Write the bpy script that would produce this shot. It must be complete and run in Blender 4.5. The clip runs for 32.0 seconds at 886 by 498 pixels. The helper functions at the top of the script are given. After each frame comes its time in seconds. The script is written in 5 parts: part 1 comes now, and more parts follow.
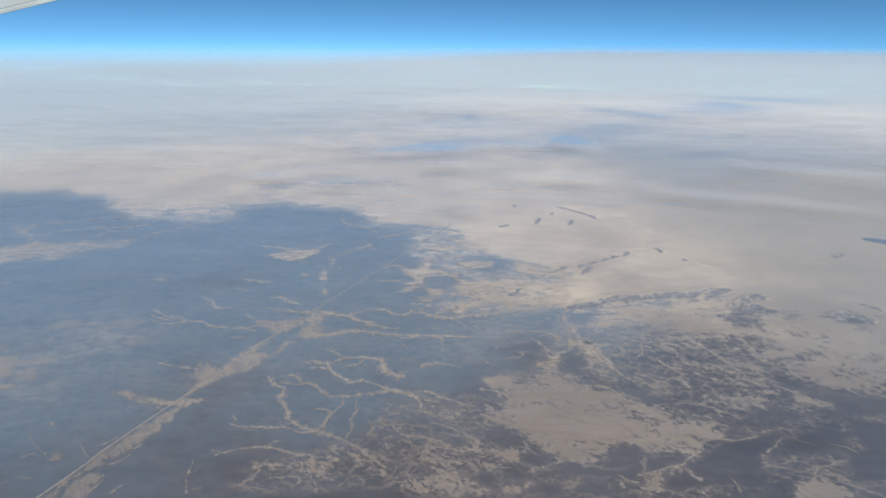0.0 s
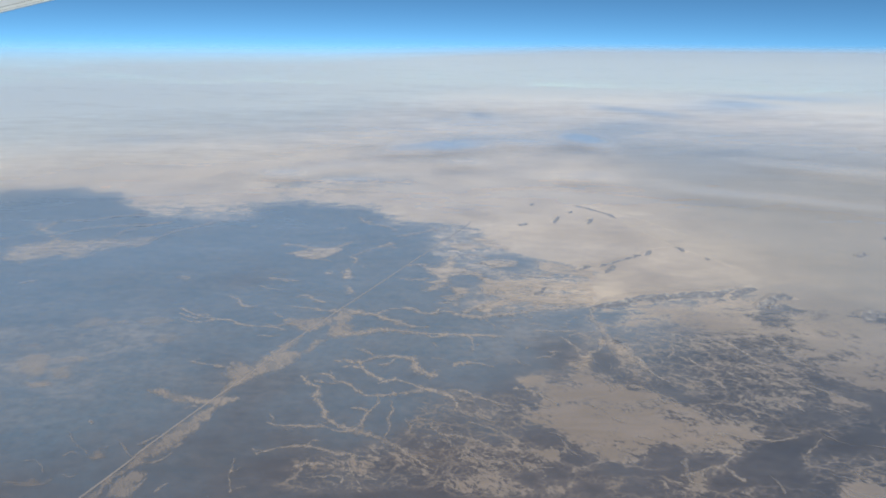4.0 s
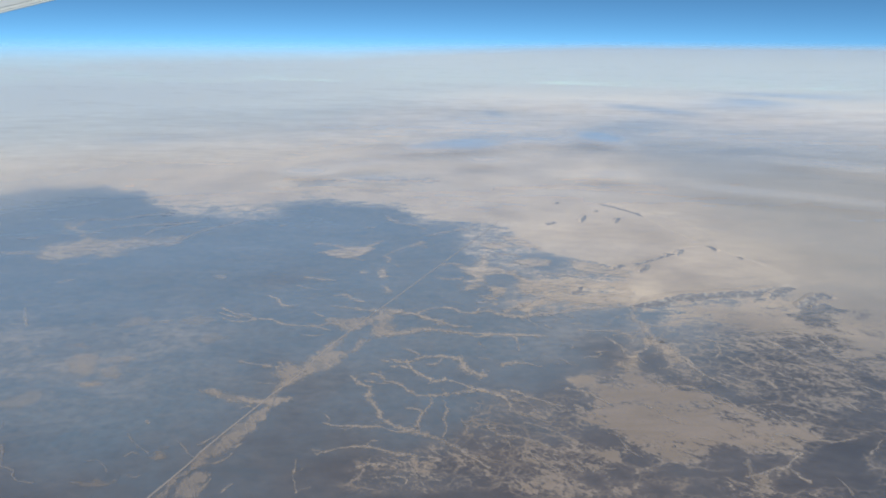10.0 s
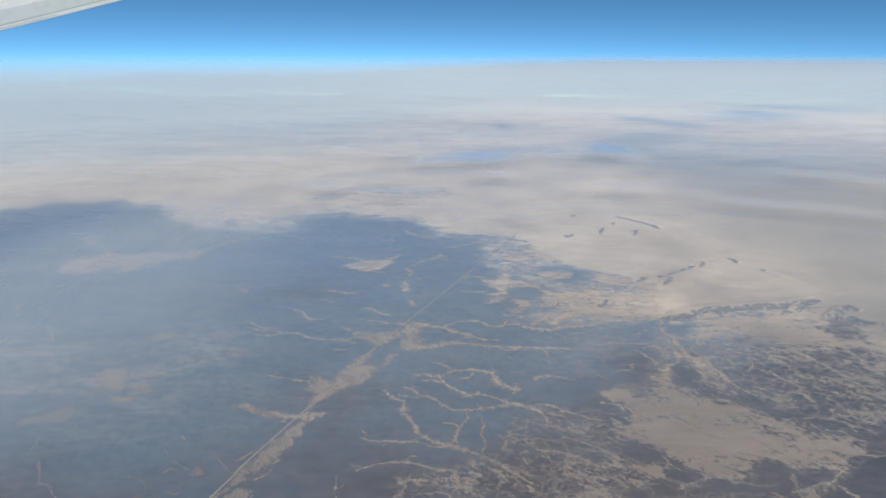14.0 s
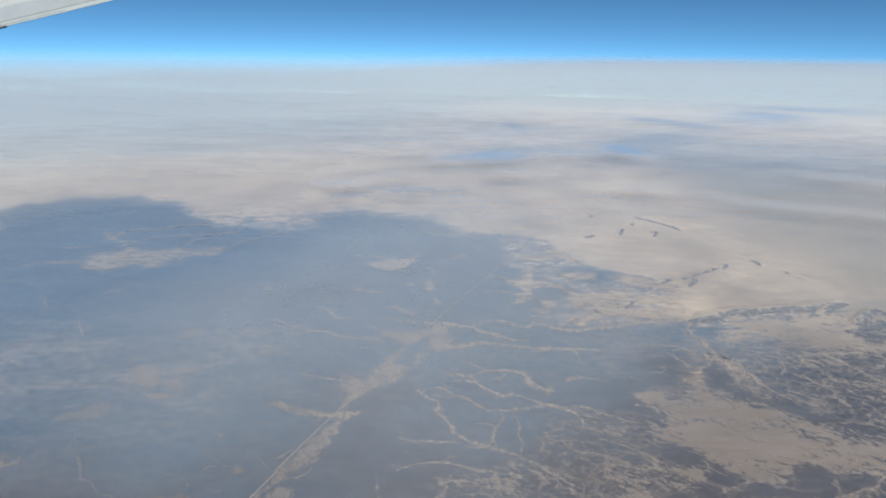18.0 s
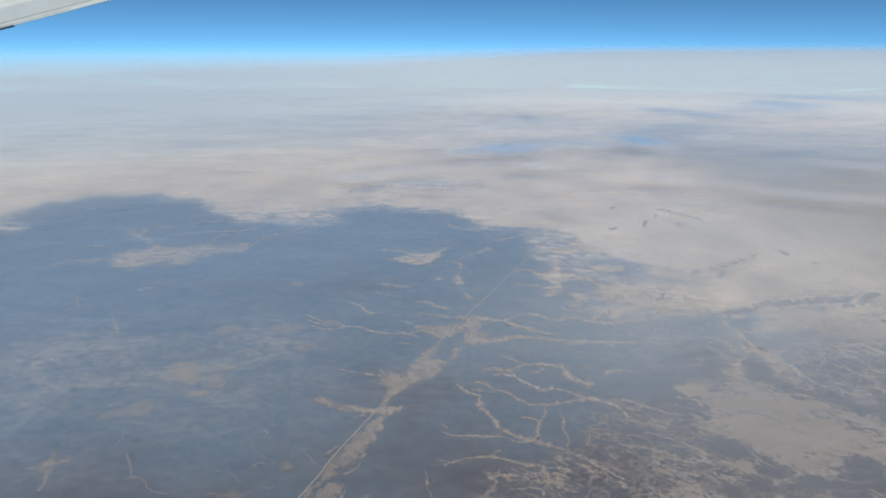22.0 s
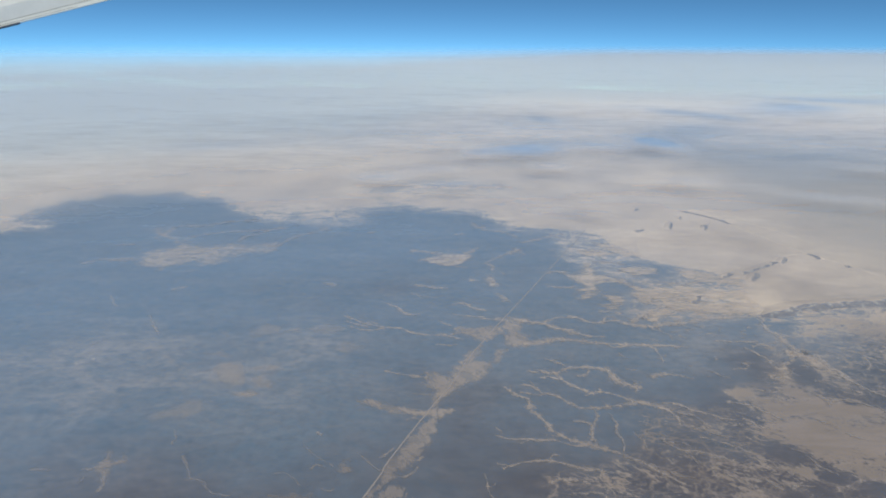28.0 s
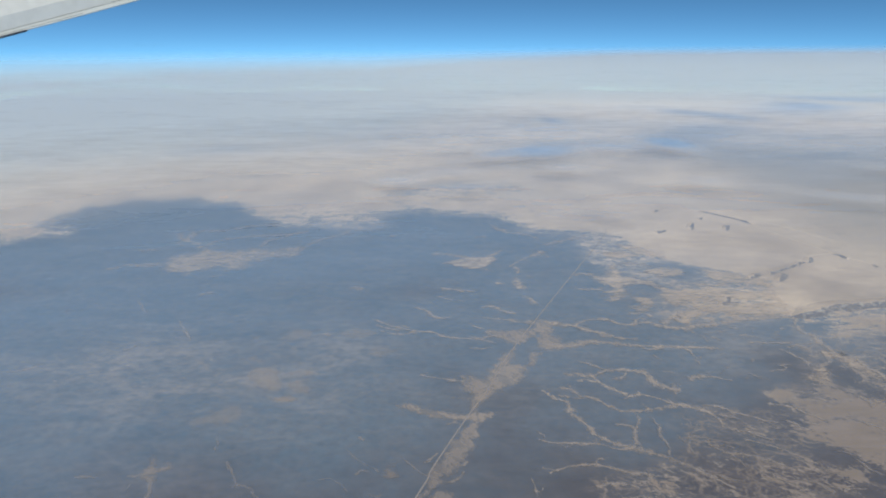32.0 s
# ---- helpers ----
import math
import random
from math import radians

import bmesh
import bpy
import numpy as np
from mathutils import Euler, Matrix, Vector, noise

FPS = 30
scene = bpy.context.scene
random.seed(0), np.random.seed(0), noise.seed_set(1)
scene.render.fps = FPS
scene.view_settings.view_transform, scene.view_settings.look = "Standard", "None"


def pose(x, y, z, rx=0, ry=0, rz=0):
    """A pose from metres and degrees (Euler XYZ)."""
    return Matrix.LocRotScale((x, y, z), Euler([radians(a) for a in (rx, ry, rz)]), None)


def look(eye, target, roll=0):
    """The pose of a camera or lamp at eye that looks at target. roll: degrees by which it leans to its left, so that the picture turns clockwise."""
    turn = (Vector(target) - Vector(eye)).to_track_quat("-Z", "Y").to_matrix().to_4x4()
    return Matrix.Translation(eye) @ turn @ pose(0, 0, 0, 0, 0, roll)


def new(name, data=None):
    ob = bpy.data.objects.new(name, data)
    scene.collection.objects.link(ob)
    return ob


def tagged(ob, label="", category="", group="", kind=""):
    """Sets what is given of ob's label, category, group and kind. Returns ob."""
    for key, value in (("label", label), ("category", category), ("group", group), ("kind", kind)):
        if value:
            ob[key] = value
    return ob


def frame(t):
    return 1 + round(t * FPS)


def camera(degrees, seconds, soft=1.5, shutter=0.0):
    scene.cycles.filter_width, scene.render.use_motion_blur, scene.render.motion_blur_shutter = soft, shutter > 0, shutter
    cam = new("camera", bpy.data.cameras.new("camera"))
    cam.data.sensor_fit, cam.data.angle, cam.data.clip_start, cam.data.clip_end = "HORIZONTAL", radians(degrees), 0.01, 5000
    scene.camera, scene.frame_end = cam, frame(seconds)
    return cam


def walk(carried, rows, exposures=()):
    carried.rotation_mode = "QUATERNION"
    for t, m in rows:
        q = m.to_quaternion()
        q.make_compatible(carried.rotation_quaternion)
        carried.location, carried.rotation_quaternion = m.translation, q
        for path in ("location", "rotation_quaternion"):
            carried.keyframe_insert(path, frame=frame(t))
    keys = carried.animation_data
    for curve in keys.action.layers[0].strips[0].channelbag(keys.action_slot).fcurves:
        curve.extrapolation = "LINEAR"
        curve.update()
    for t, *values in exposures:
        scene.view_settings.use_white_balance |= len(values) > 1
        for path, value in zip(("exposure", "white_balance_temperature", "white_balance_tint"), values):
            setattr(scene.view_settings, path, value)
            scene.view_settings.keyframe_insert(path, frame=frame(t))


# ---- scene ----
# The landscape is built at one hundredth of its true size: 1 m here stands for 100 m of desert,
# so that the airliner's eleven kilometres of height become 110 m and the earth's radius 63.7 km.
EARTH, HEIGHT = 63710.0, 110.0
cam = camera(70.66, 32.0, soft=2.0)
SPEED = 2.7246
ROWS = [
    (0, 2.90, -17.83, -0.80),
    (0.5, 2.94, -17.81, -0.71),
    (1, 2.99, -17.88, -0.70),
    (1.5, 3.02, -17.68, -0.48),
    (2, 3.08, -17.69, -0.41),
    (2.5, 3.12, -17.64, -0.42),
    (4.5, 3.16, -18.09, -0.94),
    (5, 3.12, -17.86, -0.92),
    (5.5, 3.17, -17.94, -0.87),
    (6, 3.22, -17.87, -0.83),
    (6.5, 3.24, -18.03, -0.83),
    (7, 3.26, -18.13, -0.91),
    (7.5, 3.23, -17.93, -0.76),
    (8, 3.18, -17.44, -0.86),
    (8.5, 3.27, -17.79, -0.82),
    (9, 3.27, -17.80, -0.70),
    (9.5, 3.32, -18.06, -0.65),
    (10, 3.41, -18.19, -0.77),
    (10.5, 3.35, -17.93, -0.73),
    (11, 3.25, -17.40, -0.72),
    (11.5, 3.32, -17.56, -0.59),
    (12, 3.38, -17.41, -0.55),
    (12.5, 3.43, -17.20, -0.43),
    (13, 3.46, -17.34, -0.72),
    (13.5, 3.48, -16.84, -0.44),
    (14, 3.47, -17.05, -0.55),
    (14.5, 3.50, -17.27, -0.44),
    (16.5, 3.71, -17.55, -0.81),
    (17, 3.69, -18.91, -0.16),
    (17.2, 3.41, -21.04, 0.06),
    (17.5, 3.92, -19.99, -0.57),
    (18, 3.93, -17.18, -1.04),
    (18.5, 3.91, -18.67, -0.94),
    (19, 3.92, -18.76, -1.28),
    (19.5, 4.07, -18.65, -1.24),
    (20, 3.98, -17.53, -0.89),
    (20.5, 4.19, -16.96, -0.88),
    (21, 4.23, -17.80, -0.57),
    (21.5, 4.32, -17.87, -0.51),
    (22, 4.29, -17.79, -0.22),
    (22.5, 4.35, -16.81, -0.02),
    (23, 4.40, -16.94, -0.11),
    (23.5, 4.40, -16.80, -0.02),
    (24, 4.40, -17.14, 0.07),
    (24.5, 4.48, -17.14, -0.03),
    (25, 4.38, -16.71, 0.17),
    (25.5, 4.55, -16.69, 0.33),
    (27.5, 4.45, -17.81, -0.60),
    (28, 4.48, -17.78, -0.57),
    (28.5, 4.52, -17.79, -0.66),
    (29, 4.53, -17.50, -0.57),
    (29.5, 4.57, -17.53, -0.61),
    (30, 4.61, -17.50, -0.55),
    (30.5, 4.59, -17.60, -0.40),
    (31, 4.64, -17.50, -0.32),
    (31.5, 4.68, -17.43, -0.08),
    (32, 4.71, -17.56, 0.03),
]
walk(cam, [(t, pose(-SPEED * t, 0, HEIGHT, 90 + pitch, roll, yaw)) for t, yaw, pitch, roll in ROWS],
     exposures=[(0, 0.11), (8, 0.09), (20, 0.06), (27, 0.0), (32, -0.03)])

# ---- light ----
SUN_ELEVATION, SUN_AZIMUTH = 48.0, 168.0        # degrees; azimuth clockwise from the way ahead
world = bpy.data.worlds.new("sky")
scene.world = world
world.use_nodes = True
wn, wl = world.node_tree.nodes, world.node_tree.links
wn.clear()
sky = wn.new("ShaderNodeTexSky")
sky.sky_type, sky.sun_disc = "NISHITA", False
sky.sun_elevation, sky.sun_rotation = radians(SUN_ELEVATION), radians(SUN_AZIMUTH)
sky.altitude, sky.air_density, sky.dust_density, sky.ozone_density = 3000, 1.0, 0.0, 4.0
background = wn.new("ShaderNodeBackground")
background.inputs["Strength"].default_value = 0.116
world_out = wn.new("ShaderNodeOutputWorld")
# from this height the sky deepens quickly above the horizon
coords = wn.new("ShaderNodeTexCoord")
lifted = wn.new("ShaderNodeVectorMath")
lifted.operation = "MULTIPLY_ADD"
lifted.inputs[1].default_value, lifted.inputs[2].default_value = (1, 1, 2.7), (0, 0, 0.15)
unit = wn.new("ShaderNodeVectorMath")
unit.operation = "NORMALIZE"
wl.new(coords.outputs["Generated"], lifted.inputs[0])
wl.new(lifted.outputs[0], unit.inputs[0])
wl.new(unit.outputs[0], sky.inputs["Vector"])
deep = wn.new("ShaderNodeGamma")
deep.inputs["Gamma"].default_value = 1.13
wl.new(sky.outputs["Color"], deep.inputs["Color"])
clear = wn.new("ShaderNodeVectorMath")
clear.operation = "MULTIPLY"
clear.inputs[1].default_value = (0.71, 1.07, 1.0)
wl.new(deep.outputs["Color"], clear.inputs[0])
wl.new(clear.outputs[0], background.inputs["Color"])
wl.new(background.outputs["Background"], world_out.inputs["Surface"])
sun_data = bpy.data.lights.new("sun", "SUN")
sun_data.energy, sun_data.angle, sun_data.color = 4.0, radians(0.53), (1.0, 0.935, 0.85)
sun = new("sun", sun_data)
az, el = radians(SUN_AZIMUTH), radians(SUN_ELEVATION)
sun_way = Vector((math.sin(az) * math.cos(el), math.cos(az) * math.cos(el), math.sin(el)))
sun.matrix_world = look(sun_way * 400 + Vector((0, 300, 0)), (0, 300, 0))

# ---- materials ----
class Nodes:
    """A new material and short ways to add nodes to it."""

    def __init__(self, name):
        self.material = bpy.data.materials.new(name)
        self.material.use_nodes = True
        self.tree = self.material.node_tree
        self.tree.nodes.clear()
        self.output = self.tree.nodes.new("ShaderNodeOutputMaterial")

    def add(self, kind, **inputs):
        node = self.tree.nodes.new("ShaderNode" + kind)
        for key, value in inputs.items():
            self.put(node.inputs[key.replace("_", " ")], value)
        return node

    def put(self, socket, value):
        if isinstance(value, bpy.types.NodeSocket):
            self.tree.links.new(value, socket)
        else:
            socket.default_value = value

    def math(self, operation, a, b=0.0, clamp=False):
        node = self.tree.nodes.new("ShaderNodeMath")
        node.operation, node.use_clamp = operation, clamp
        self.put(node.inputs[0], a)
        self.put(node.inputs[1], b)
        return node.outputs[0]

    def step(self, value, low, high, to_low=0.0, to_high=1.0):
        node = self.tree.nodes.new("ShaderNodeMapRange")
        node.interpolation_type = "SMOOTHSTEP"
        for key, v in zip(("Value", "From Min", "From Max", "To Min", "To Max"), (value, low, high, to_low, to_high)):
            self.put(node.inputs[key], v)
        return node.outputs["Result"]

    def mix(self, factor, a, b):
        node = self.tree.nodes.new("ShaderNodeMix")
        node.data_type = "RGBA"
        self.put(node.inputs["Factor"], factor)
        self.put(node.inputs["A"], a)
        self.put(node.inputs["B"], b)
        return [s for s in node.outputs if s.type == "RGBA"][0]

    def place(self, turn=0.0, stretch=(1, 1, 1)):
        geometry = self.add("NewGeometry")
        mapping = self.add("Mapping", Vector=geometry.outputs["Position"])
        mapping.vector_type = "TEXTURE"
        mapping.inputs["Rotation"].default_value = (0, 0, radians(turn))
        mapping.inputs["Scale"].default_value = stretch
        return mapping.outputs["Vector"]

    def noise(self, scale, where, detail=4.0, roughness=0.55, distortion=0.0):
        node = self.add("TexNoise", Vector=where, Scale=scale, Detail=detail, Roughness=roughness, Distortion=distortion)
        return node.outputs["Fac"]

    def grain(self, *args, **kinds):
        """Noise spread out to the whole of 0 to 1."""
        return self.step(self.noise(*args, **kinds), 0.3, 0.7)

    def veins(self, scale, where, warp, width):
        """A broken network of thin lines round uneven cells."""
        bend = self.add("TexNoise", Vector=where, Scale=scale * 1.3, Detail=5.0, Roughness=0.65).outputs["Color"]
        shift = self.tree.nodes.new("ShaderNodeVectorMath")
        shift.operation = "MULTIPLY_ADD"
        self.put(shift.inputs[0], bend)
        shift.inputs[1].default_value = (warp, warp, 0)
        self.put(shift.inputs[2], where)
        cells = self.add("TexVoronoi", Vector=shift.outputs[0], Scale=scale)
        cells.feature, cells.voronoi_dimensions = "DISTANCE_TO_EDGE", "2D"
        return self.step(cells.outputs["Distance"], 0.0, width, 1.0, 0.0)

    def attribute(self, name):
        node = self.add("Attribute")
        node.attribute_name = name
        return node.outputs["Fac"]

    def finish(self, shader):
        self.tree.links.new(shader, self.output.inputs["Surface"])
        return self.material


def colour(r, g, b):
    return (r, g, b, 1.0)


SAND_PALE, SAND_WARM = colour(0.74, 0.585, 0.41), colour(0.245, 0.195, 0.148)
SAND_WASHED = colour(0.36, 0.318, 0.285)
# the first gravel colour has blue distance haze painted in
GRAVEL_HAZED, GRAVEL_BROWN = colour(0.108, 0.157, 0.200), colour(0.068, 0.061, 0.066)


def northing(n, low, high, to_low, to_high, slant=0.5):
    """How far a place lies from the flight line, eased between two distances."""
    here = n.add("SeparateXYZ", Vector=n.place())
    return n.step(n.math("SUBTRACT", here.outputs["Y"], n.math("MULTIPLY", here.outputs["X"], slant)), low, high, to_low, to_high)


def sand_colour(n, fresh=0.0):
    """Tan sand near the flight line, dimmed there by painted window tint, paler out on the plateau, with drifts and
    coarse streaks.
    """
    here = n.place()
    # window tint put into the colour: darker nearby, beside the plateau's paler sand
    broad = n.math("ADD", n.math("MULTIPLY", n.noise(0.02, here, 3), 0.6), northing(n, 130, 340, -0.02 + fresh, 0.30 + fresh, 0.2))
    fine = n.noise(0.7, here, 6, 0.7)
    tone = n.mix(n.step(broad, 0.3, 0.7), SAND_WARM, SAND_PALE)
    tone = n.mix(n.step(n.noise(0.09, n.place(5, (2.5, 1, 1)), 5, 0.6, 0.8), 0.45, 0.75, 0.0, 0.35), tone, colour(0.40, 0.31, 0.24))
    streaky = n.step(n.noise(0.16, n.place(3, (3.0, 1, 1)), 8, 0.78, 1.0), 0.45, 0.62, 0.0, 0.4)
    tone = n.mix(streaky, tone, colour(0.33, 0.275, 0.235))
    basin = n.grain(0.009, n.place(-12, (1.8, 1, 1)), 4, 0.55, 0.5)
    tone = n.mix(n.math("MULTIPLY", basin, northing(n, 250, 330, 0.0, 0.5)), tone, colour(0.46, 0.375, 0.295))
    # greyer eastern sand, with the window vignette painted in as extra darkness
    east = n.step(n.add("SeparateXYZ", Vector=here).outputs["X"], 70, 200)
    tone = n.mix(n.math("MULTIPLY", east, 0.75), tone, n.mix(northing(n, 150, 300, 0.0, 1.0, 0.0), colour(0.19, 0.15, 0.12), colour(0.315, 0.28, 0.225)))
    return n.mix(n.step(fine, 0.42, 0.75, 0.0, 0.45), tone, colour(0.24, 0.195, 0.16))


def surface(n, base, roughness=0.95, relief=None, depth=0.3):
    shader = n.add("BsdfPrincipled", Base_Color=base, Roughness=roughness)
    shader.inputs["Specular IOR Level"].default_value = 0.1
    if relief is not None:
        bump = n.add("Bump", Strength=0.25, Distance=depth, Height=relief)
        n.tree.links.new(bump.outputs["Normal"], shader.inputs["Normal"])
    return shader.outputs["BSDF"]


def ground_material():
    """Dark desert gravel and drifted sand, mixed by how sandy each stretch is; blue distance haze is painted into the
    far gravel.
    """
    n = Nodes("desert_ground")
    streaks = n.place(GRAIN_TURN, (1.8, 1.0, 1.0))
    drifts = n.place(4, (1.5, 1.0, 1.0))
    here = n.place()
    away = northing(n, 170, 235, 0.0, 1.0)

    def blend(a, b):
        return n.math("ADD", n.math("MULTIPLY", a, n.math("SUBTRACT", 1.0, away)), n.math("MULTIPLY", b, away))

    large = blend(n.grain(0.055, drifts, 6, 0.6, 1.2), n.grain(0.085, n.place(2, (2.6, 1.0, 1.0)), 8, 0.7, 1.6))
    middle = blend(n.grain(0.20, streaks, 9, 0.78, 1.4), n.grain(0.15, drifts, 8, 0.7, 1.8))
    fine = n.grain(0.9, streaks, 6, 0.72, 0.8)
    rills = n.noise(0.15, drifts, 4, 0.55, 2.2)
    rills = n.step(n.math("ABSOLUTE", n.math("SUBTRACT", rills, 0.5)), 0.0, 0.034, 1.0, 0.0)
    mottle = n.math("ADD", n.math("MULTIPLY", large, 0.32), n.math("ADD", n.math("MULTIPLY", middle, 0.42), n.math("MULTIPLY", fine, 0.26)))
    sandy = n.attribute("sandy")
    level = n.math("ADD", mottle, n.math("MULTIPLY", n.math("SUBTRACT", sandy, 0.5), 1.4))
    bands = n.math("SUBTRACT", n.grain(0.011, n.place(8, (2.6, 1, 1)), 6, 0.62, 1.0), 0.62)
    level = n.math("ADD", level, n.math("MULTIPLY", n.math("MULTIPLY", bands, 0.9), northing(n, 420, 700, 0.0, 1.0)))
    factor = n.step(level, n.math("ADD", 0.485, n.math("MULTIPLY", away, -0.02)), 0.585, 0.0, 0.92)
    nets = n.math("MULTIPLY", n.veins(0.085, drifts, 14.0, 0.06), n.step(n.noise(0.03, here, 3), 0.40, 0.55))
    nets = n.math("MAXIMUM", nets, n.math("MULTIPLY", n.veins(0.19, drifts, 7.0, 0.075), n.step(n.noise(0.05, drifts, 3), 0.42, 0.56, 0.0, 0.85)))
    rills = n.math("MAXIMUM", n.math("MULTIPLY", rills, 0.6), nets)
    lines = n.math("MULTIPLY", rills, n.math("MULTIPLY", n.step(sandy, 0.24, 0.38), n.step(fine, 0.2, 0.7, 0.5, 1.0)))
    factor = n.math("MAXIMUM", factor, lines)
    # painted haze: gravel turns bluer and paler with distance
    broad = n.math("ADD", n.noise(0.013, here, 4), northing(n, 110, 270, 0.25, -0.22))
    dark = n.mix(n.step(broad, 0.3, 0.7), GRAVEL_HAZED, GRAVEL_BROWN)
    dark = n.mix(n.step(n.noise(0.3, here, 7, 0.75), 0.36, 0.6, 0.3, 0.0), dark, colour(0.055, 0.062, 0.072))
    # stones and dust are coloured paler farther out
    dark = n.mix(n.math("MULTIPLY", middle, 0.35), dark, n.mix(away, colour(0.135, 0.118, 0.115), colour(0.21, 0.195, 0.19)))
    # window vignette painted in: near gravel darkens towards the east
    east = n.step(n.add("SeparateXYZ", Vector=here).outputs["X"], 25, 95, 0.0, 0.65)
    dark = n.mix(n.math("MULTIPLY", east, n.math("SUBTRACT", 1.0, away)), dark, colour(0.028, 0.030, 0.040))
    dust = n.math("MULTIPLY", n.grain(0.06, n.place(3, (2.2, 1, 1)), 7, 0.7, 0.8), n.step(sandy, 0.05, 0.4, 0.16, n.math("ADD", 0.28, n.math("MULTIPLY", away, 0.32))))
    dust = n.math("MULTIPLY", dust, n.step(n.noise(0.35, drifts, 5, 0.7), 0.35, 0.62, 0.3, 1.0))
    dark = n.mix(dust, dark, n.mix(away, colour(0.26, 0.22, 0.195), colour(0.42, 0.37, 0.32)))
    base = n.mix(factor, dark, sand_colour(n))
    # pale sand gathers along the rims of the stony ground, coloured paler farther out
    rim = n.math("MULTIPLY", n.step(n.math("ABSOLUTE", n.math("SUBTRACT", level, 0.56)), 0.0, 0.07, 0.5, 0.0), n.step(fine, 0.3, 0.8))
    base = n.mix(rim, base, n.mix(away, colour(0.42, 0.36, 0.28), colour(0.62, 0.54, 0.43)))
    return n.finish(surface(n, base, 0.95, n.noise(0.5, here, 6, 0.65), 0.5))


def sand_sheet_material(name, low, high, ragged, scales, turn=0.0, stretch=(1, 1, 1), fresh=0.13, washed=0.1):
    """Loose sand that thins out to nothing along a ragged edge, with bare gravel showing through."""
    n = Nodes(name)
    where = n.place(turn, stretch)
    broken = n.math("ADD", n.math("MULTIPLY", n.grain(scales[0], where, 7, 0.72, 1.2), 0.6), n.math("MULTIPLY", n.grain(scales[1], where, 5, 0.7, 0.6), 0.4))
    level = n.math("ADD", n.attribute("core"), n.math("MULTIPLY", n.math("SUBTRACT", broken, 0.5), ragged))
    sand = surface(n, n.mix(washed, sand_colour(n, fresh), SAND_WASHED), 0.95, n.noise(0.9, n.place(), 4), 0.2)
    clear = n.add("BsdfTransparent").outputs["BSDF"]
    patchy = n.step(n.noise(scales[0] * 0.6, where, 6, 0.7, 0.8), 0.34, 0.58, 0.5, 1.0)
    spread = n.math("MULTIPLY", n.step(level, low, high, 0.0, 0.95), n.step(n.attribute("core"), 0.0, 0.2))
    mixer = n.add("MixShader", Fac=n.math("MULTIPLY", n.math("MULTIPLY", spread, patchy), n.attribute("cover")))
    n.tree.links.new(clear, mixer.inputs[1])
    n.tree.links.new(sand, mixer.inputs[2])
    return n.finish(mixer.outputs["Shader"])


def rock_material():
    n = Nodes("escarpment_rock")
    here = n.place(0, (1, 1, 0.5))
    base = n.mix(n.step(n.noise(0.4, here, 6, 0.75), 0.47, 0.64), colour(0.14, 0.13, 0.13), colour(0.36, 0.33, 0.28))
    return n.finish(surface(n, base, 0.9, n.noise(1.2, here, 6, 0.7), 0.4))


def road_material():
    n = Nodes("graded_track")
    base = n.mix(n.noise(0.4, n.place(), 4), colour(0.27, 0.235, 0.20), colour(0.33, 0.285, 0.25))
    return n.finish(surface(n, base, 0.9))


def haze_material(name, near, far, through_light, noises, top):
    """A haze look painted on a sheet, tone and thickness by place: scatters light up and down, and lets the rest pass
    by its thickness.
    """
    n = Nodes(name)
    thick = n.attribute("thickness")
    uneven = n.attribute("uneven")
    for scale, turn, stretch, weight in noises:
        grain = n.noise(scale, n.place(turn, stretch), 6, 0.62, 0.6)
        thick = n.math("ADD", thick, n.math("MULTIPLY", n.math("SUBTRACT", grain, 0.5), n.math("MULTIPLY", uneven, weight)))
    factor = n.math("MINIMUM", n.math("MAXIMUM", thick, 0.004), top)
    rosy = n.grain(0.009, n.place(5, (2.2, 1, 1)), 4, 0.55, 0.6)
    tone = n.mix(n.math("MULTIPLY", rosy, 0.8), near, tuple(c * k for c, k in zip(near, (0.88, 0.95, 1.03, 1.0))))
    # distance haze put into the sheet's tone, from near to far
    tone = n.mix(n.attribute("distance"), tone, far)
    # painted shade: darker grey along the horizon and the left haze bank
    tone = n.mix(n.attribute("bank_shade"), tone, colour(0.345, 0.395, 0.415))
    # blue haze patches are painted into the tone
    tone = n.mix(n.attribute("blue_tint"), tone, colour(0.11, 0.255, 0.42))
    up = n.add("BsdfDiffuse", Color=tone).outputs["BSDF"]
    down = n.add("BsdfTranslucent", Color=through_light).outputs["BSDF"]
    both = n.add("AddShader")
    n.tree.links.new(up, both.inputs[0])
    n.tree.links.new(down, both.inputs[1])
    mixer = n.add("MixShader", Fac=factor)
    n.tree.links.new(n.add("BsdfTransparent").outputs["BSDF"], mixer.inputs[1])
    n.tree.links.new(both.outputs["Shader"], mixer.inputs[2])
    return n.finish(mixer.outputs["Shader"])


def paint_material(name, base, roughness=0.45, wear=0.08):
    n = Nodes(name)
    dirt = n.noise(0.02, n.place(), 5)
    tint = n.mix(n.step(dirt, 0.35, 0.75, 0.0, 1.0), base, tuple(c * (1 - wear) for c in base[:3]) + (1.0,))
    return n.finish(surface(n, tint, roughness))


GRAIN_TURN = -38
GROUND, ROCK, TRACK = ground_material(), rock_material(), road_material()
WASH_SAND = sand_sheet_material("wash_sand", 0.30, 0.86, 1.4, (0.35, 1.3), -55, (2.0, 1, 1), washed=0.45)
CHANNEL_SAND = sand_sheet_material("channel_sand", 0.26, 0.85, 1.15, (0.6, 2.6), fresh=0.2, washed=0.45)
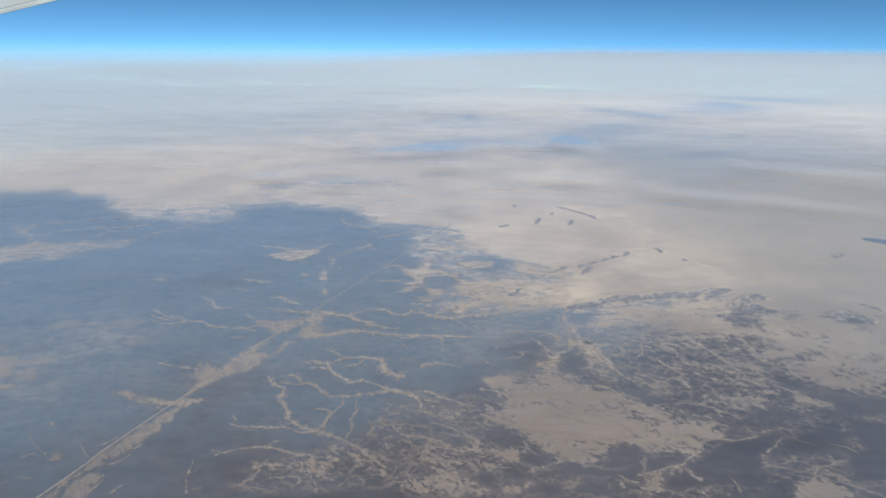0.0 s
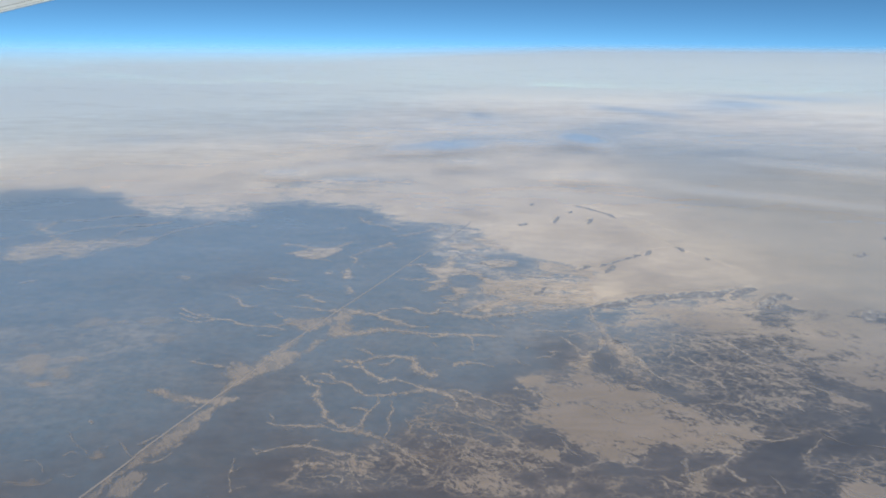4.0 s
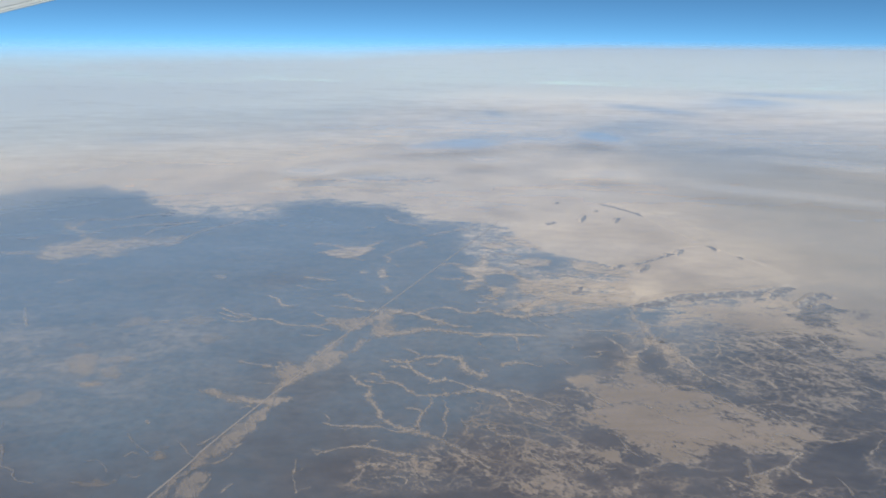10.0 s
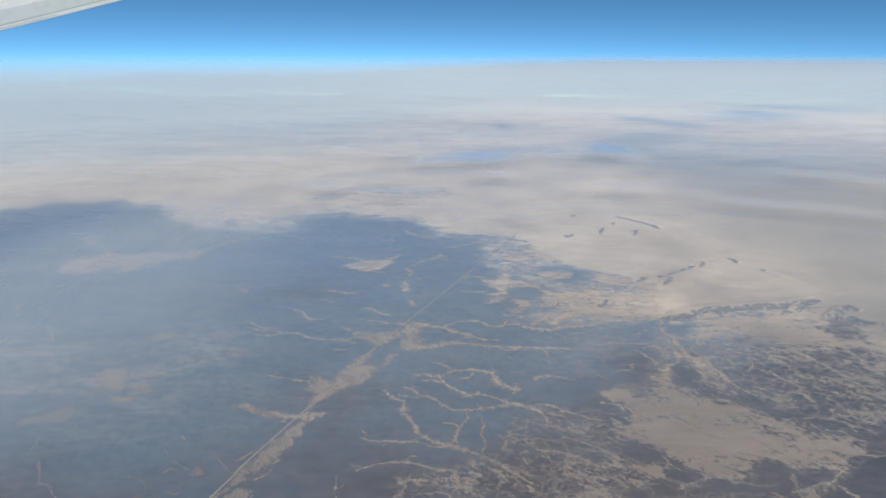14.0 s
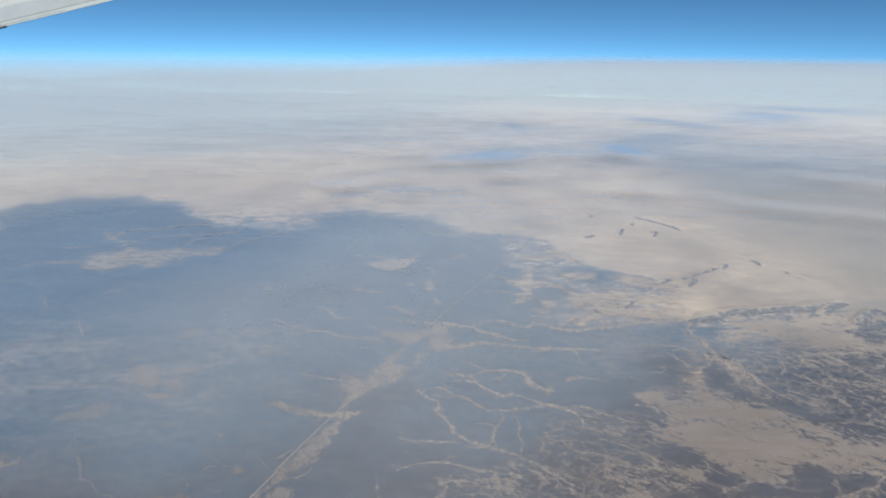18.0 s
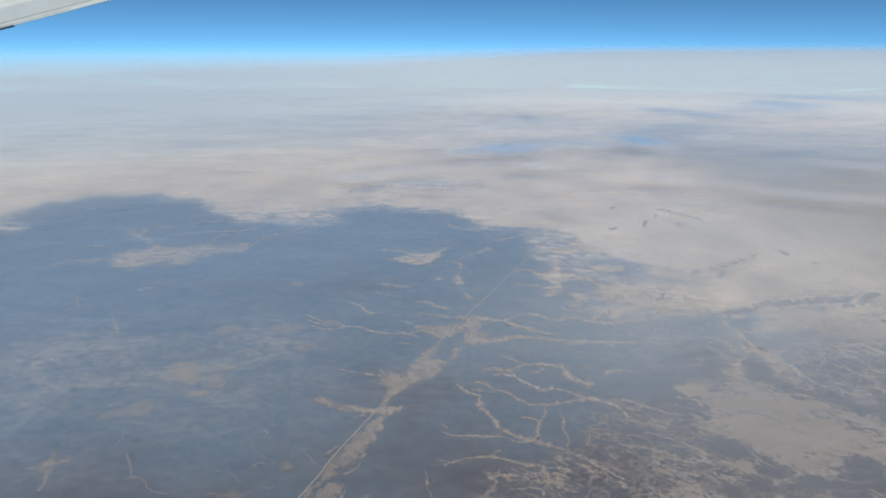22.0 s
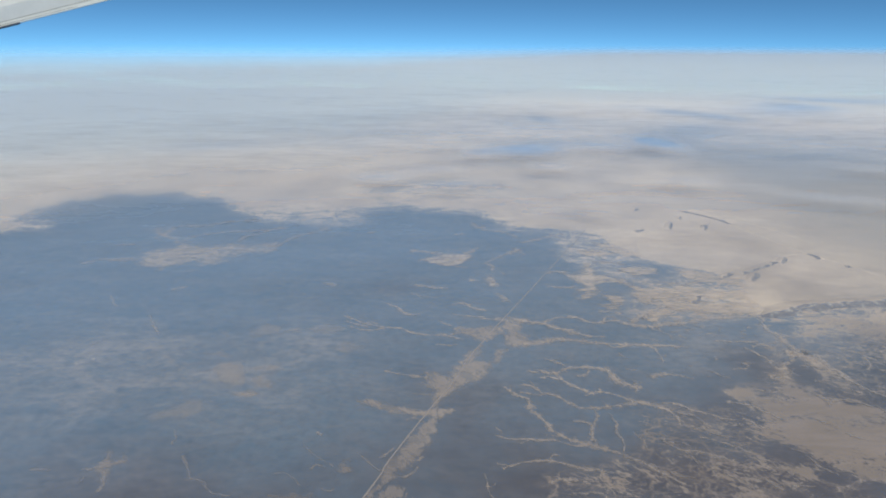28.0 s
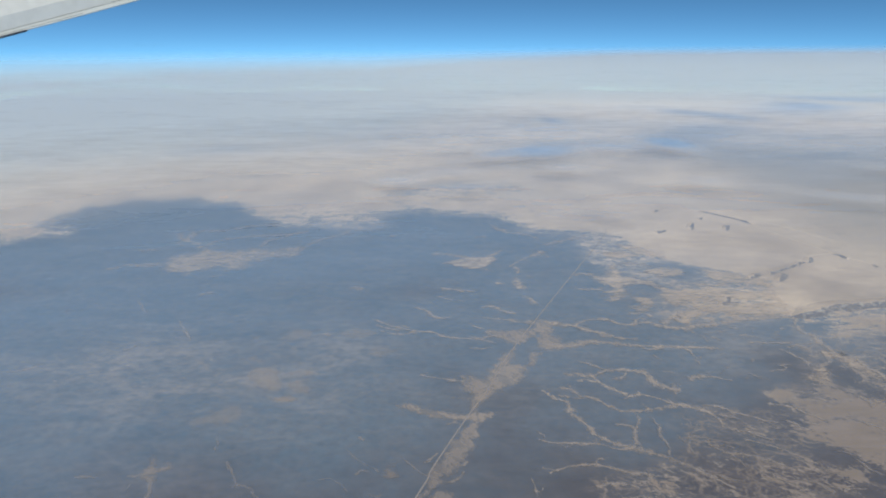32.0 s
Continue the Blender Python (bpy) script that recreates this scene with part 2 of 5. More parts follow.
FLAT_SAND = sand_sheet_material("drifted_sand", 0.38, 0.90, 1.5, (0.4, 1.6), 4, (2.8, 1, 1))


def dark_blue_material():
    n = Nodes("dark_blue_patch")
    base = n.mix(n.noise(0.05, n.place(), 3), colour(0.03, 0.07, 0.11), colour(0.05, 0.10, 0.15))
    return n.finish(surface(n, base, 0.25))

# ---- the ground ----
def rise(x, y):
    """The ground's height: the curve of the earth and faint swells."""
    swell = 0.25 * np.sin(x * 0.021 + 1.3) * np.cos(y * 0.017 + 0.4) + 0.15 * np.sin(x * 0.05 - y * 0.043)
    return -(x * x + y * y) / (2 * EARTH) + swell


def inside(x, y, corners, soft):
    """About 1 inside the outline, 0 outside it, and between the two within soft metres of its edge."""
    far = np.full(x.shape, 1e9)
    within = np.zeros(x.shape, bool)
    for (ax, ay), (bx, by) in zip(corners, corners[1:] + corners[:1]):
        ex, ey = bx - ax, by - ay
        k = np.clip(((x - ax) * ex + (y - ay) * ey) / (ex * ex + ey * ey), 0, 1)
        far = np.minimum(far, np.hypot(x - ax - k * ex, y - ay - k * ey))
        cross = (ay > y) != (by > y)
        within ^= cross & (x < ex * (y - ay) / (ey if ey else 1e-9) + ax)
    signed = np.where(within, far, -far)
    k = np.clip(0.5 + signed / (2 * soft), 0, 1)
    return k * k * (3 - 2 * k)


def spot(x, y, cx, cy, rx, ry, turn=0.0):
    """A soft oval, 1 in its middle."""
    c, s = math.cos(radians(turn)), math.sin(radians(turn))
    u, v = (c * (x - cx) + s * (y - cy)) / rx, (-s * (x - cx) + c * (y - cy)) / ry
    return np.exp(-(u * u + v * v))


def sheet_mesh(name, x, y, z, closed=False):
    """A mesh from a grid of rows and columns of places."""
    rows, cols = x.shape
    mesh = bpy.data.meshes.new(name)
    n = np.arange(rows * cols).reshape(rows, cols)
    if closed:
        n = np.concatenate([n, n[:, :1]], 1)
    quads = np.stack([n[:-1, :-1], n[:-1, 1:], n[1:, 1:], n[1:, :-1]], -1).reshape(-1, 4)
    mesh.vertices.add(rows * cols)
    mesh.vertices.foreach_set("co", np.stack([x, y, z], -1).astype(np.float32).ravel())
    mesh.loops.add(quads.size)
    mesh.loops.foreach_set("vertex_index", quads.astype(np.int32).ravel())
    mesh.polygons.add(len(quads))
    mesh.polygons.foreach_set("loop_start", np.arange(0, quads.size, 4, dtype=np.int32))
    mesh.polygons.foreach_set("use_smooth", np.ones(len(quads), bool))
    mesh.update(calc_edges=True)
    return mesh


def give(mesh, name, values):
    mesh.attributes.new(name, "FLOAT", "POINT").data.foreach_set("value", np.ascontiguousarray(values, np.float32).ravel())


def polar(radii, fine, coarse):
    """Places round the middle of the flight: fine steps ahead, coarse ones behind; angles clockwise from ahead."""
    a = np.radians(np.concatenate([np.arange(-56, 56, fine), np.arange(56, 304, coarse)]))
    r, a = np.meshgrid(radii, a, indexing="ij")
    return -43 - r * np.sin(-a), r * np.cos(a), r, np.degrees(a)


# orientation: columns run clockwise, rows outwards, so that the faces look up
radii = 1 / np.linspace(1 / 60, 1 / 4100, 420)
gx, gy, gr, ga = polar(radii[::-1] if radii[0] > radii[-1] else radii, 0.13, 4.0)
gx, gy = gx[:, ::-1], gy[:, ::-1]
sandy = np.full(gx.shape, 0.08)
# the outlines below wander with broad and narrow bends
wx, wy = gx.copy(), gy.copy()
bends = random.Random(11)
for size in (0.9, 0.9, 0.45, 0.45, 0.45, 0.22, 0.22, 0.22, 0.11, 0.11, 0.11, 0.055, 0.055, 0.055):
    turn, start = bends.uniform(0, 6.28), bends.uniform(0, 6.28)
    wave = np.sin((gx * math.cos(turn) + gy * math.sin(turn)) / (14 * size) + start)
    wave *= 3.0 * size * np.clip(np.hypot(gx + 43, gy) / 260, 0.6, 9) ** 1.3
    wx, wy = wx + wave * math.cos(start * 3), wy + wave * math.sin(start * 3)
# faint sandy bank
sandy += (0.3 - sandy) * inside(wx, wy, [(-247, 223), (-151, 239), (-121, 227), (-141, 168), (-193, 158), (-252, 173), (-277, 205)], 25)
# sandy plateau
sandy += (0.92 - sandy) * inside(wx, wy, [(-110, 480), (-50, 399), (6, 365), (15, 333), (49, 304), (40, 269), (70, 271), (119, 288), (130, 273), (165, 266), (202, 244), (552, 733), (219, 674), (37, 647), (-70, 556)], 32)
# low pale hills
sandy += (0.62 - sandy) * inside(wx, wy, [(-267, 459), (-247, 419), (-207, 397), (-170, 389), (-170, 440), (-214, 479)], 30)
# pale desert beyond the plain
sandy += (0.92 - sandy) * inside(wx, wy, [(-660, 306), (-462, 322), (-372, 366), (-391, 405), (-395, 446), (-364, 470), (-314, 464), (-271, 459), (-206, 450), (-170, 440), (-145, 503), (-95, 558), (-58, 650), (-5, 2999), (-2379, 1308)], 26)
# pale desert beyond the plateau
sandy += (0.85 - sandy) * inside(wx, wy, [(-98, 539), (34, 583), (267, 647), (494, 652), (1626, 2244), (-435, 2453)], 40)
ux, uy = gx + 0.4 * (wx - gx), gy + 0.4 * (wy - gy)
# mottled ground below the escarpment
sandy += (0.42 - sandy) * inside(ux, uy, [(15, 231), (42, 260), (90, 260), (158, 264), (208, 258), (131, 141), (-3, 132), (5, 167)], 16)
# stony ground with sand between
sandy += (0.41 - sandy) * inside(ux, uy, [(-63, 131), (-61, 149), (-42, 152), (-32, 164), (-21, 188), (-12, 187), (7, 185), (11, 191), (13, 159), (9, 136)], 7)
# dark gravel between the washes
sandy += (0.36 - sandy) * inside(ux, uy, [(-32, 169), (-31, 182), (-17, 183), (-12, 178), (-16, 168), (-21, 156)], 6)
# mottled ground below the cliffs
sandy += (0.49 - sandy) * inside(ux, uy, [(16, 253), (44, 262), (58, 257), (76, 252), (91, 242), (111, 234), (108, 210), (109, 195), (95, 180), (74, 178), (70, 190), (56, 194), (39, 193), (33, 208), (29, 222), (11, 218)], 9)
# dark ground cut by rills
sandy += (0.25 - sandy) * inside(ux, uy, [(-14, 243), (16, 253), (41, 260), (37, 232), (28, 212), (21, 203), (-11, 209), (-19, 228)], 6)
# dark ground at the foot of the cliffs
sandy += (0.25 - sandy) * inside(ux, uy, [(44, 259), (54, 259), (50, 233), (44, 223), (44, 238)], 5)
# island of dark gravel
sandy += (0.17 - sandy) * inside(ux, uy, [(35, 217), (42, 222), (46, 214), (43, 205), (35, 202), (33, 208)], 3)
# dark ground cut by rills
sandy += (0.42 - sandy) * inside(ux, uy, [(59, 251), (75, 249), (86, 231), (104, 228), (100, 210), (96, 196), (84, 193), (67, 199), (57, 198), (50, 214)], 6)
# sandy foot of the cliffs
sandy += (0.6 - sandy) * inside(ux, uy, [(60, 264), (125, 281), (128, 263), (158, 264), (152, 242), (113, 237), (89, 238), (75, 251), (58, 248)], 6)
# dark gullies below the spur
sandy += (0.3 - sandy) * inside(ux, uy, [(110, 256), (130, 271), (135, 264), (122, 245), (115, 250)], 4)
# pale sand below the far cliffs
sandy += (0.6 - sandy) * inside(ux, uy, [(127, 260), (185, 265), (211, 255), (174, 205), (144, 197), (124, 197), (116, 206), (115, 226)], 8)
# dark band of gravel
sandy += (0.25 - sandy) * inside(ux, uy, [(110, 212), (116, 205), (123, 196), (142, 193), (165, 191), (157, 180), (135, 182), (117, 178), (106, 177), (93, 176), (79, 166), (77, 170), (91, 179), (104, 186)], 4)
# sand bar in the dark band
sandy += (0.56 - sandy) * inside(ux, uy, [(110, 196), (116, 193), (120, 187), (112, 181), (106, 184)], 5)
# dark rocky rise
sandy += (0.14 - sandy) * inside(ux, uy, [(160, 263), (170, 268), (174, 256), (164, 255)], 4)
# wide sand flat
sandy += (0.63 - sandy) * inside(ux, uy, [(11, 190), (15, 195), (24, 197), (29, 207), (33, 208), (35, 202), (40, 199), (35, 193), (42, 190), (50, 190), (53, 183), (61, 183), (66, 179), (66, 174), (74, 171), (77, 165), (71, 160), (65, 156), (51, 156), (46, 159), (36, 157), (31, 152), (23, 152), (18, 158), (11, 155), (11, 163), (5, 166), (7, 172), (13, 175), (11, 183)], 7)
# edge of the sand flat
sandy += (0.8 - sandy) * inside(ux, uy, [(5, 195), (14, 198), (13, 194), (8, 191)], 3)
# broken sand south of the flat
sandy += (0.55 - sandy) * inside(ux, uy, [(10, 156), (18, 156), (23, 152), (34, 152), (43, 149), (61, 151), (63, 147), (65, 140), (1, 136), (3, 140), (12, 148)], 5)
# island of dark gravel
sandy += (0.2 - sandy) * inside(ux, uy, [(6, 163), (11, 166), (19, 163), (17, 157), (11, 155), (6, 159)], 2.5)
# island of dark gravel
sandy += (0.2 - sandy) * inside(ux, uy, [(17, 152), (21, 157), (25, 153), (23, 149), (18, 148)], 2.5)
# island of dark gravel
sandy += (0.2 - sandy) * inside(ux, uy, [(10, 146), (14, 148), (19, 144), (16, 141), (12, 142)], 2.5)
# island of dark gravel
sandy += (0.2 - sandy) * inside(ux, uy, [(22, 146), (30, 150), (47, 148), (47, 146), (35, 145), (21, 144)], 2.5)
# island of dark gravel
sandy += (0.2 - sandy) * inside(ux, uy, [(42, 157), (47, 161), (51, 158), (50, 155), (64, 156), (61, 152), (48, 148), (41, 150)], 2.5)
# island of dark gravel
sandy += (0.2 - sandy) * inside(ux, uy, [(20, 142), (27, 142), (27, 137), (17, 137)], 2.5)
# island of dark gravel
sandy += (0.2 - sandy) * inside(ux, uy, [(56, 190), (65, 188), (68, 184), (59, 183)], 2.5)
# island of dark gravel
sandy += (0.2 - sandy) * inside(ux, uy, [(30, 142), (38, 144), (40, 138), (30, 138)], 2.5)
# island of dark gravel
sandy += (0.2 - sandy) * inside(ux, uy, [(2, 143), (9, 144), (10, 138), (2, 137)], 2.5)
# island of dark gravel
sandy += (0.2 - sandy) * inside(ux, uy, [(54, 147), (63, 149), (64, 143), (55, 140), (52, 142)], 2.5)
# dark ground beside the sand flat
sandy += (0.13 - sandy) * inside(ux, uy, [(61, 150), (70, 158), (78, 163), (88, 166), (94, 168), (86, 159), (84, 153), (86, 148), (81, 144), (75, 146), (69, 145), (61, 145)], 4)
# dark wedge of gravel
sandy += (0.2 - sandy) * inside(ux, uy, [(89, 160), (97, 166), (107, 171), (116, 174), (117, 170), (110, 161), (100, 158), (92, 158)], 4)
# mixed sand and gravel
sandy += (0.38 - sandy) * inside(ux, uy, [(85, 157), (109, 159), (106, 148), (120, 149), (115, 141), (88, 140), (83, 148)], 6)
# dark ground
sandy += (0.1 - sandy) * inside(ux, uy, [(113, 161), (123, 162), (132, 159), (127, 151), (112, 151), (109, 154)], 4)
# dark ground
sandy += (0.13 - sandy) * inside(ux, uy, [(122, 174), (139, 179), (146, 175), (134, 167), (121, 164)], 4)
# sand flat beside dark ground
sandy += (0.75 - sandy) * inside(ux, uy, [(92, 146), (99, 148), (102, 143), (98, 139), (89, 138)], 4)
# broad sandy wash
sandy += (0.54 - sandy) * inside(ux, uy, [(-39, 154), (-29, 150), (-21, 144), (-14, 142), (-6, 140), (3, 141), (6, 136), (-14, 134), (-20, 138), (-25, 141), (-31, 146)], 3.5)
# sand flat at the wash
sandy += (0.55 - sandy) * inside(ux, uy, [(-46, 144), (-42, 151), (-38, 145), (-36, 136), (-41, 135), (-44, 139)], 3)
# sandy wash in stony ground
sandy += (0.55 - sandy) * inside(ux, uy, [(-5, 170), (0, 166), (5, 156), (2, 157), (-3, 163)], 3)
# broken sand at the edge of the plain
sandy += (0.44 - sandy) * inside(ux, uy, [(-38, 364), (-21, 391), (-4, 367), (14, 343), (36, 321), (56, 314), (43, 264), (16, 256), (-9, 251), (-16, 260), (-13, 277), (1, 294), (-12, 309), (-21, 318), (-37, 326)], 8)
# dark tongue of the plain
sandy += (0.2 - sandy) * inside(ux, uy, [(-5, 334), (13, 334), (25, 326), (15, 303), (1, 309)], 5)
# sand below the plateau
sandy += (0.52 - sandy) * inside(ux, uy, [(1, 284), (20, 288), (49, 294), (44, 265), (6, 257), (0, 268)], 5)
# sandy plateau
sandy += (0.95 - sandy) * inside(ux, uy, [(-2, 376), (16, 402), (64, 464), (110, 435), (150, 417), (170, 379), (142, 307), (127, 296), (92, 284), (71, 277), (46, 267), (56, 312), (43, 324), (26, 334), (9, 351)], 12)
# pale desert east of the cliffs
sandy += (0.86 - sandy) * inside(ux, uy, [(158, 418), (276, 463), (261, 366), (162, 271), (139, 274), (125, 283), (127, 296), (164, 367)], 9)
# pale streaks at the end of the plain
sandy += (0.74 - sandy) * inside(ux, uy, [(-163, 464), (-170, 523), (-161, 607), (-105, 613), (-50, 524), (-40, 404), (-64, 416), (-86, 432), (-124, 437), (-144, 451)], 24)
# streaky rim of the plain
sandy += (0.58 - sandy) * inside(ux, uy, [(-277, 453), (-252, 469), (-213, 473), (-183, 466), (-183, 432), (-184, 403), (-191, 395), (-216, 395), (-232, 400), (-257, 419)], 12)

ground_mesh = sheet_mesh("ground", gx, gy, rise(gx, gy), closed=True)
give(ground_mesh, "sandy", sandy)
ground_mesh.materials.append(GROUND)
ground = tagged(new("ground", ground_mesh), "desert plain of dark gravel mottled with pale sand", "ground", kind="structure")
middle = sheet_mesh("ground_middle", *[np.array(v) for v in ([[-43 + 61 * math.sin(a) * k for a in np.linspace(0, -2 * math.pi, 49)] for k in (0.01, 1)],
                    [[61 * math.cos(a) * k for a in np.linspace(0, -2 * math.pi, 49)] for k in (0.01, 1)], [[-0.5] * 49] * 2)])
give(middle, "sandy", np.full(98, 0.3))
middle.materials.append(GROUND)
tagged(new("ground_below", middle), "dark desert gravel straight below the aircraft", "ground", kind="structure")


# ---- washes, sand flats, track ----
def curve_through(points, spacing):
    """A smooth line through the points, with a place about every spacing metres, and the way along it."""
    p = np.array([points[0], *points, points[-1]], float)
    line = []
    for i in range(1, len(p) - 2):
        a, b, c, d = p[i - 1:i + 3]
        steps = max(2, int(np.hypot(*(c - b)) / spacing))
        t = np.linspace(0, 1, steps, endpoint=False)[:, None]
        line.append(0.5 * (2 * b + (c - a) * t + (2 * a - 5 * b + 4 * c - d) * t ** 2 + (3 * b - a - 3 * c + d) * t ** 3))
    line = np.concatenate(line + [p[-1:]])
    way = np.gradient(line, axis=0)
    return line, way / np.maximum(np.hypot(way[:, 0], way[:, 1]), 1e-6)[:, None]


def waver(count, spacing, size, seed):
    """A smooth random wander between about -1 and 1."""
    return np.array([noise.fractal(Vector((i * spacing / size, seed * 7.31, 0.5)), 0.7, 2.0, 3) for i in range(count)])


def ribbon_grid(points, width, wander, spacing, seed, taper=(0.35, 0.35)):
    line, way = curve_through(points, spacing)
    n = len(line)
    side = np.stack([-way[:, 1], way[:, 0]], 1)
    bend = waver(n, spacing, max(width * 3, 8), seed) * max(wander, 0.5) + waver(n, spacing, 2.4, seed + 20) * (0.25 + 0.2 * min(width, 2.5))
    line = line + side * bend[:, None]
    s = np.linspace(0, 1, n)
    ends = np.minimum(1, taper[0] + (1 - taper[0]) * s / 0.25) * np.minimum(1, taper[1] + (1 - taper[1]) * (1 - s) / 0.25)
    half = 0.5 * width * ends * np.clip(1 + 0.6 * waver(n, spacing, max(3.0, width * 0.7), seed + 50) + 0.7 * waver(n, spacing, max(11, width * 2), seed + 51), 0.25, 2.4)
    across = np.linspace(-1.9, 1.9, 9)
    x = line[:, :1] + side[:, :1] * half[:, None] * across
    y = line[:, 1:] + side[:, 1:] * half[:, None] * across
    core = np.broadcast_to(1.0 - np.abs(across) / 1.9, x.shape).copy()
    core[0] = core[-1] = 0
    return x, y, core, next(lifts)


def joined_sheets(name, grids, material, label, category, group="", kind="", cover=1.0):
    """One object from several grids, with its origin at its middle."""
    xs = np.concatenate([g[0].ravel() for g in grids])
    ys = np.concatenate([g[1].ravel() for g in grids])
    centre = np.array([xs.mean(), ys.mean()])
    base = float(rise(np.array([centre[0]]), np.array([centre[1]]))[0])
    verts, faces, core, start = [], [], [], 0
    for gx_, gy_, gc, lift in grids:
        rows, cols = gx_.shape
        # a sheet a little proud of the ground, thicker along its middle
        gz = rise(gx_, gy_) + lift + 0.06 * gc - base
        verts.append(np.stack([gx_ - centre[0], gy_ - centre[1], gz], -1).reshape(-1, 3))
        k = np.arange(rows * cols).reshape(rows, cols) + start
        quads = np.stack([k[:-1, :-1], k[1:, :-1], k[1:, 1:], k[:-1, 1:]], -1).reshape(-1, 4)
        faces.append(quads[gc.ravel()[quads - start].max(1) > 0.015])
        core.append(gc.ravel())
        start += rows * cols
    mesh = bpy.data.meshes.new(name)
    mesh.from_pydata(np.concatenate(verts).tolist(), [], np.concatenate(faces).tolist())
    give(mesh, "core", np.concatenate(core))
    give(mesh, "cover", np.full(start, cover))
    mesh.materials.append(material)
    mesh.shade_smooth()
    if mesh.polygons[0].normal.z < 0:
        mesh.flip_normals()
    ob = new(name, mesh)
    ob.location = (centre[0], centre[1], base)
    return tagged(ob, label, category, group, kind)


seeds = iter(range(1, 5000))
lifts = (0.10 + 0.016 * (i % 14) for i in range(5000))


def jagged(points, spacing, bends, seed):
    """A line through the points that wanders in large and small kinks."""
    line, way = curve_through(points, spacing)
    n = len(line)
    side = np.stack([-way[:, 1], way[:, 0]], 1)
    s = np.linspace(0, 1, n)
    held = np.clip(np.minimum(s, 1 - s) * 8, 0, 1)
    shift = bends * (waver(n, spacing, 4.5, seed) + 0.8 * waver(n, spacing, 1.5, seed + 31))
    line = line + side * (shift * held)[:, None]
    way = np.gradient(line, axis=0)
    return line, way / np.maximum(np.hypot(way[:, 0], way[:, 1]), 1e-6)[:, None]


def channel_grid(line, way, first, last, seed):
    """A sandy channel along a line, as wide as first at its start and last at its end."""
    n = len(line)
    side = np.stack([-way[:, 1], way[:, 0]], 1)
    half = 0.34 * np.maximum(np.linspace(first, last, n), 0.4) * np.clip(1 + 1.1 * waver(n, 0.5, 1.8, seed + 50) + 0.7 * waver(n, 0.5, 7, seed + 51), 0.35, 2.6)
    across = np.linspace(-1.9, 1.9, 7)
    x, y = line[:, :1] + side[:, :1] * half[:, None] * across, line[:, 1:] + side[:, 1:] * half[:, None] * across
    core = np.broadcast_to(1.0 - np.abs(across) / 1.9, x.shape).copy()
    core[-1] = 0
    return x, y, core, next(lifts)


def wash_system(channels, label, cover=0.7, twig=0.5, bends=0.8):
    """Washes that branch and join: each channel is (points, first width, last width), with small side twigs."""
    thing = new("dry_wash")
    xy = np.array([p for points, a, b in channels for p in points], float).mean(0)
    base = float(rise(xy[:1], xy[1:])[0])
    thing.location = (xy[0], xy[1], base)
    tagged(thing, label, "dry wash", "sandy washes of the plain")
    for points, first, last in channels:
        seed = next(seeds)
        luck = random.Random(seed)
        line, way = jagged(points, 0.5, bends, seed)
        grids = [channel_grid(line, way, first, last, seed)]
        for k in range(int(twig * len(line) * 0.09)):
            i = luck.randrange(len(line))
            turn = luck.choice((-1, 1)) * radians(luck.uniform(30, 80))
            c, s = math.cos(turn), math.sin(turn)
            d = -np.array([way[i][0] * c - way[i][1] * s, way[i][0] * s + way[i][1] * c])
            length = luck.uniform(1.2, 5.0)
            tl, tw = jagged([line[i], line[i] + d * length * 0.5, line[i] + d * length + way[i] * luck.uniform(-1, 1)], 0.5, 0.7, seed + 100 + k)
            grids.append(channel_grid(tl, tw, luck.uniform(0.35, 0.6) * min(first + 0.3, 1.2), 0.15, seed + 300 + k))
        channel = joined_sheets("channel", grids, CHANNEL_SAND, "", "", cover=cover)
        channel.location = Vector(channel.location) - Vector(thing.location)
        channel.parent = thing
    return thing


def sand_sheet(outline, label, soft=1.0, cover=0.8, material=None):
    """A sheet of drifted sand inside an outline of any shape, thinning out across its edge."""
    soft *= 2.0
    xs, ys = [p[0] for p in outline], [p[1] for p in outline]
    far = math.hypot(sum(xs) / len(xs) + 43, sum(ys) / len(ys)) / 200
    step = 0.45 * far
    x, y = np.meshgrid(np.arange(min(xs) - 2 * soft, max(xs) + 2 * soft, step), np.arange(min(ys) - 2 * soft, max(ys) + 2 * soft, step * 1.4), indexing="ij")
    seed = next(seeds)
    sway = [0.35 * soft * np.sin(x / (2.3 * far) + 1.7 * np.sin(y / (3.1 * far) + seed)), 0.35 * soft * np.sin(y / (1.9 * far) + 1.7 * np.sin(x / (2.7 * far) + seed))]
    core = inside(x + sway[0], y + sway[1], outline, soft)
    core[:1] = core[-1:] = 0
    core[:, :1] = core[:, -1:] = 0
    # only the one connected body of sand
    body, whole = core >= core.max(), core > 0.015
    for _ in range(400):
        grown = body.copy()
        grown[1:] |= body[:-1]
        grown[:-1] |= body[1:]
        grown[:, 1:] |= grown[:, :-1].copy()
        grown[:, :-1] |= grown[:, 1:].copy()
        grown &= whole
        if grown.sum() == body.sum():
            break
        body = grown
    core = np.where(body, core, 0)
    return joined_sheets("sand_flat", [(x, y, core, next(lifts))], material or FLAT_SAND, label, "sand flat", "sand flats of the plain", cover=cover)


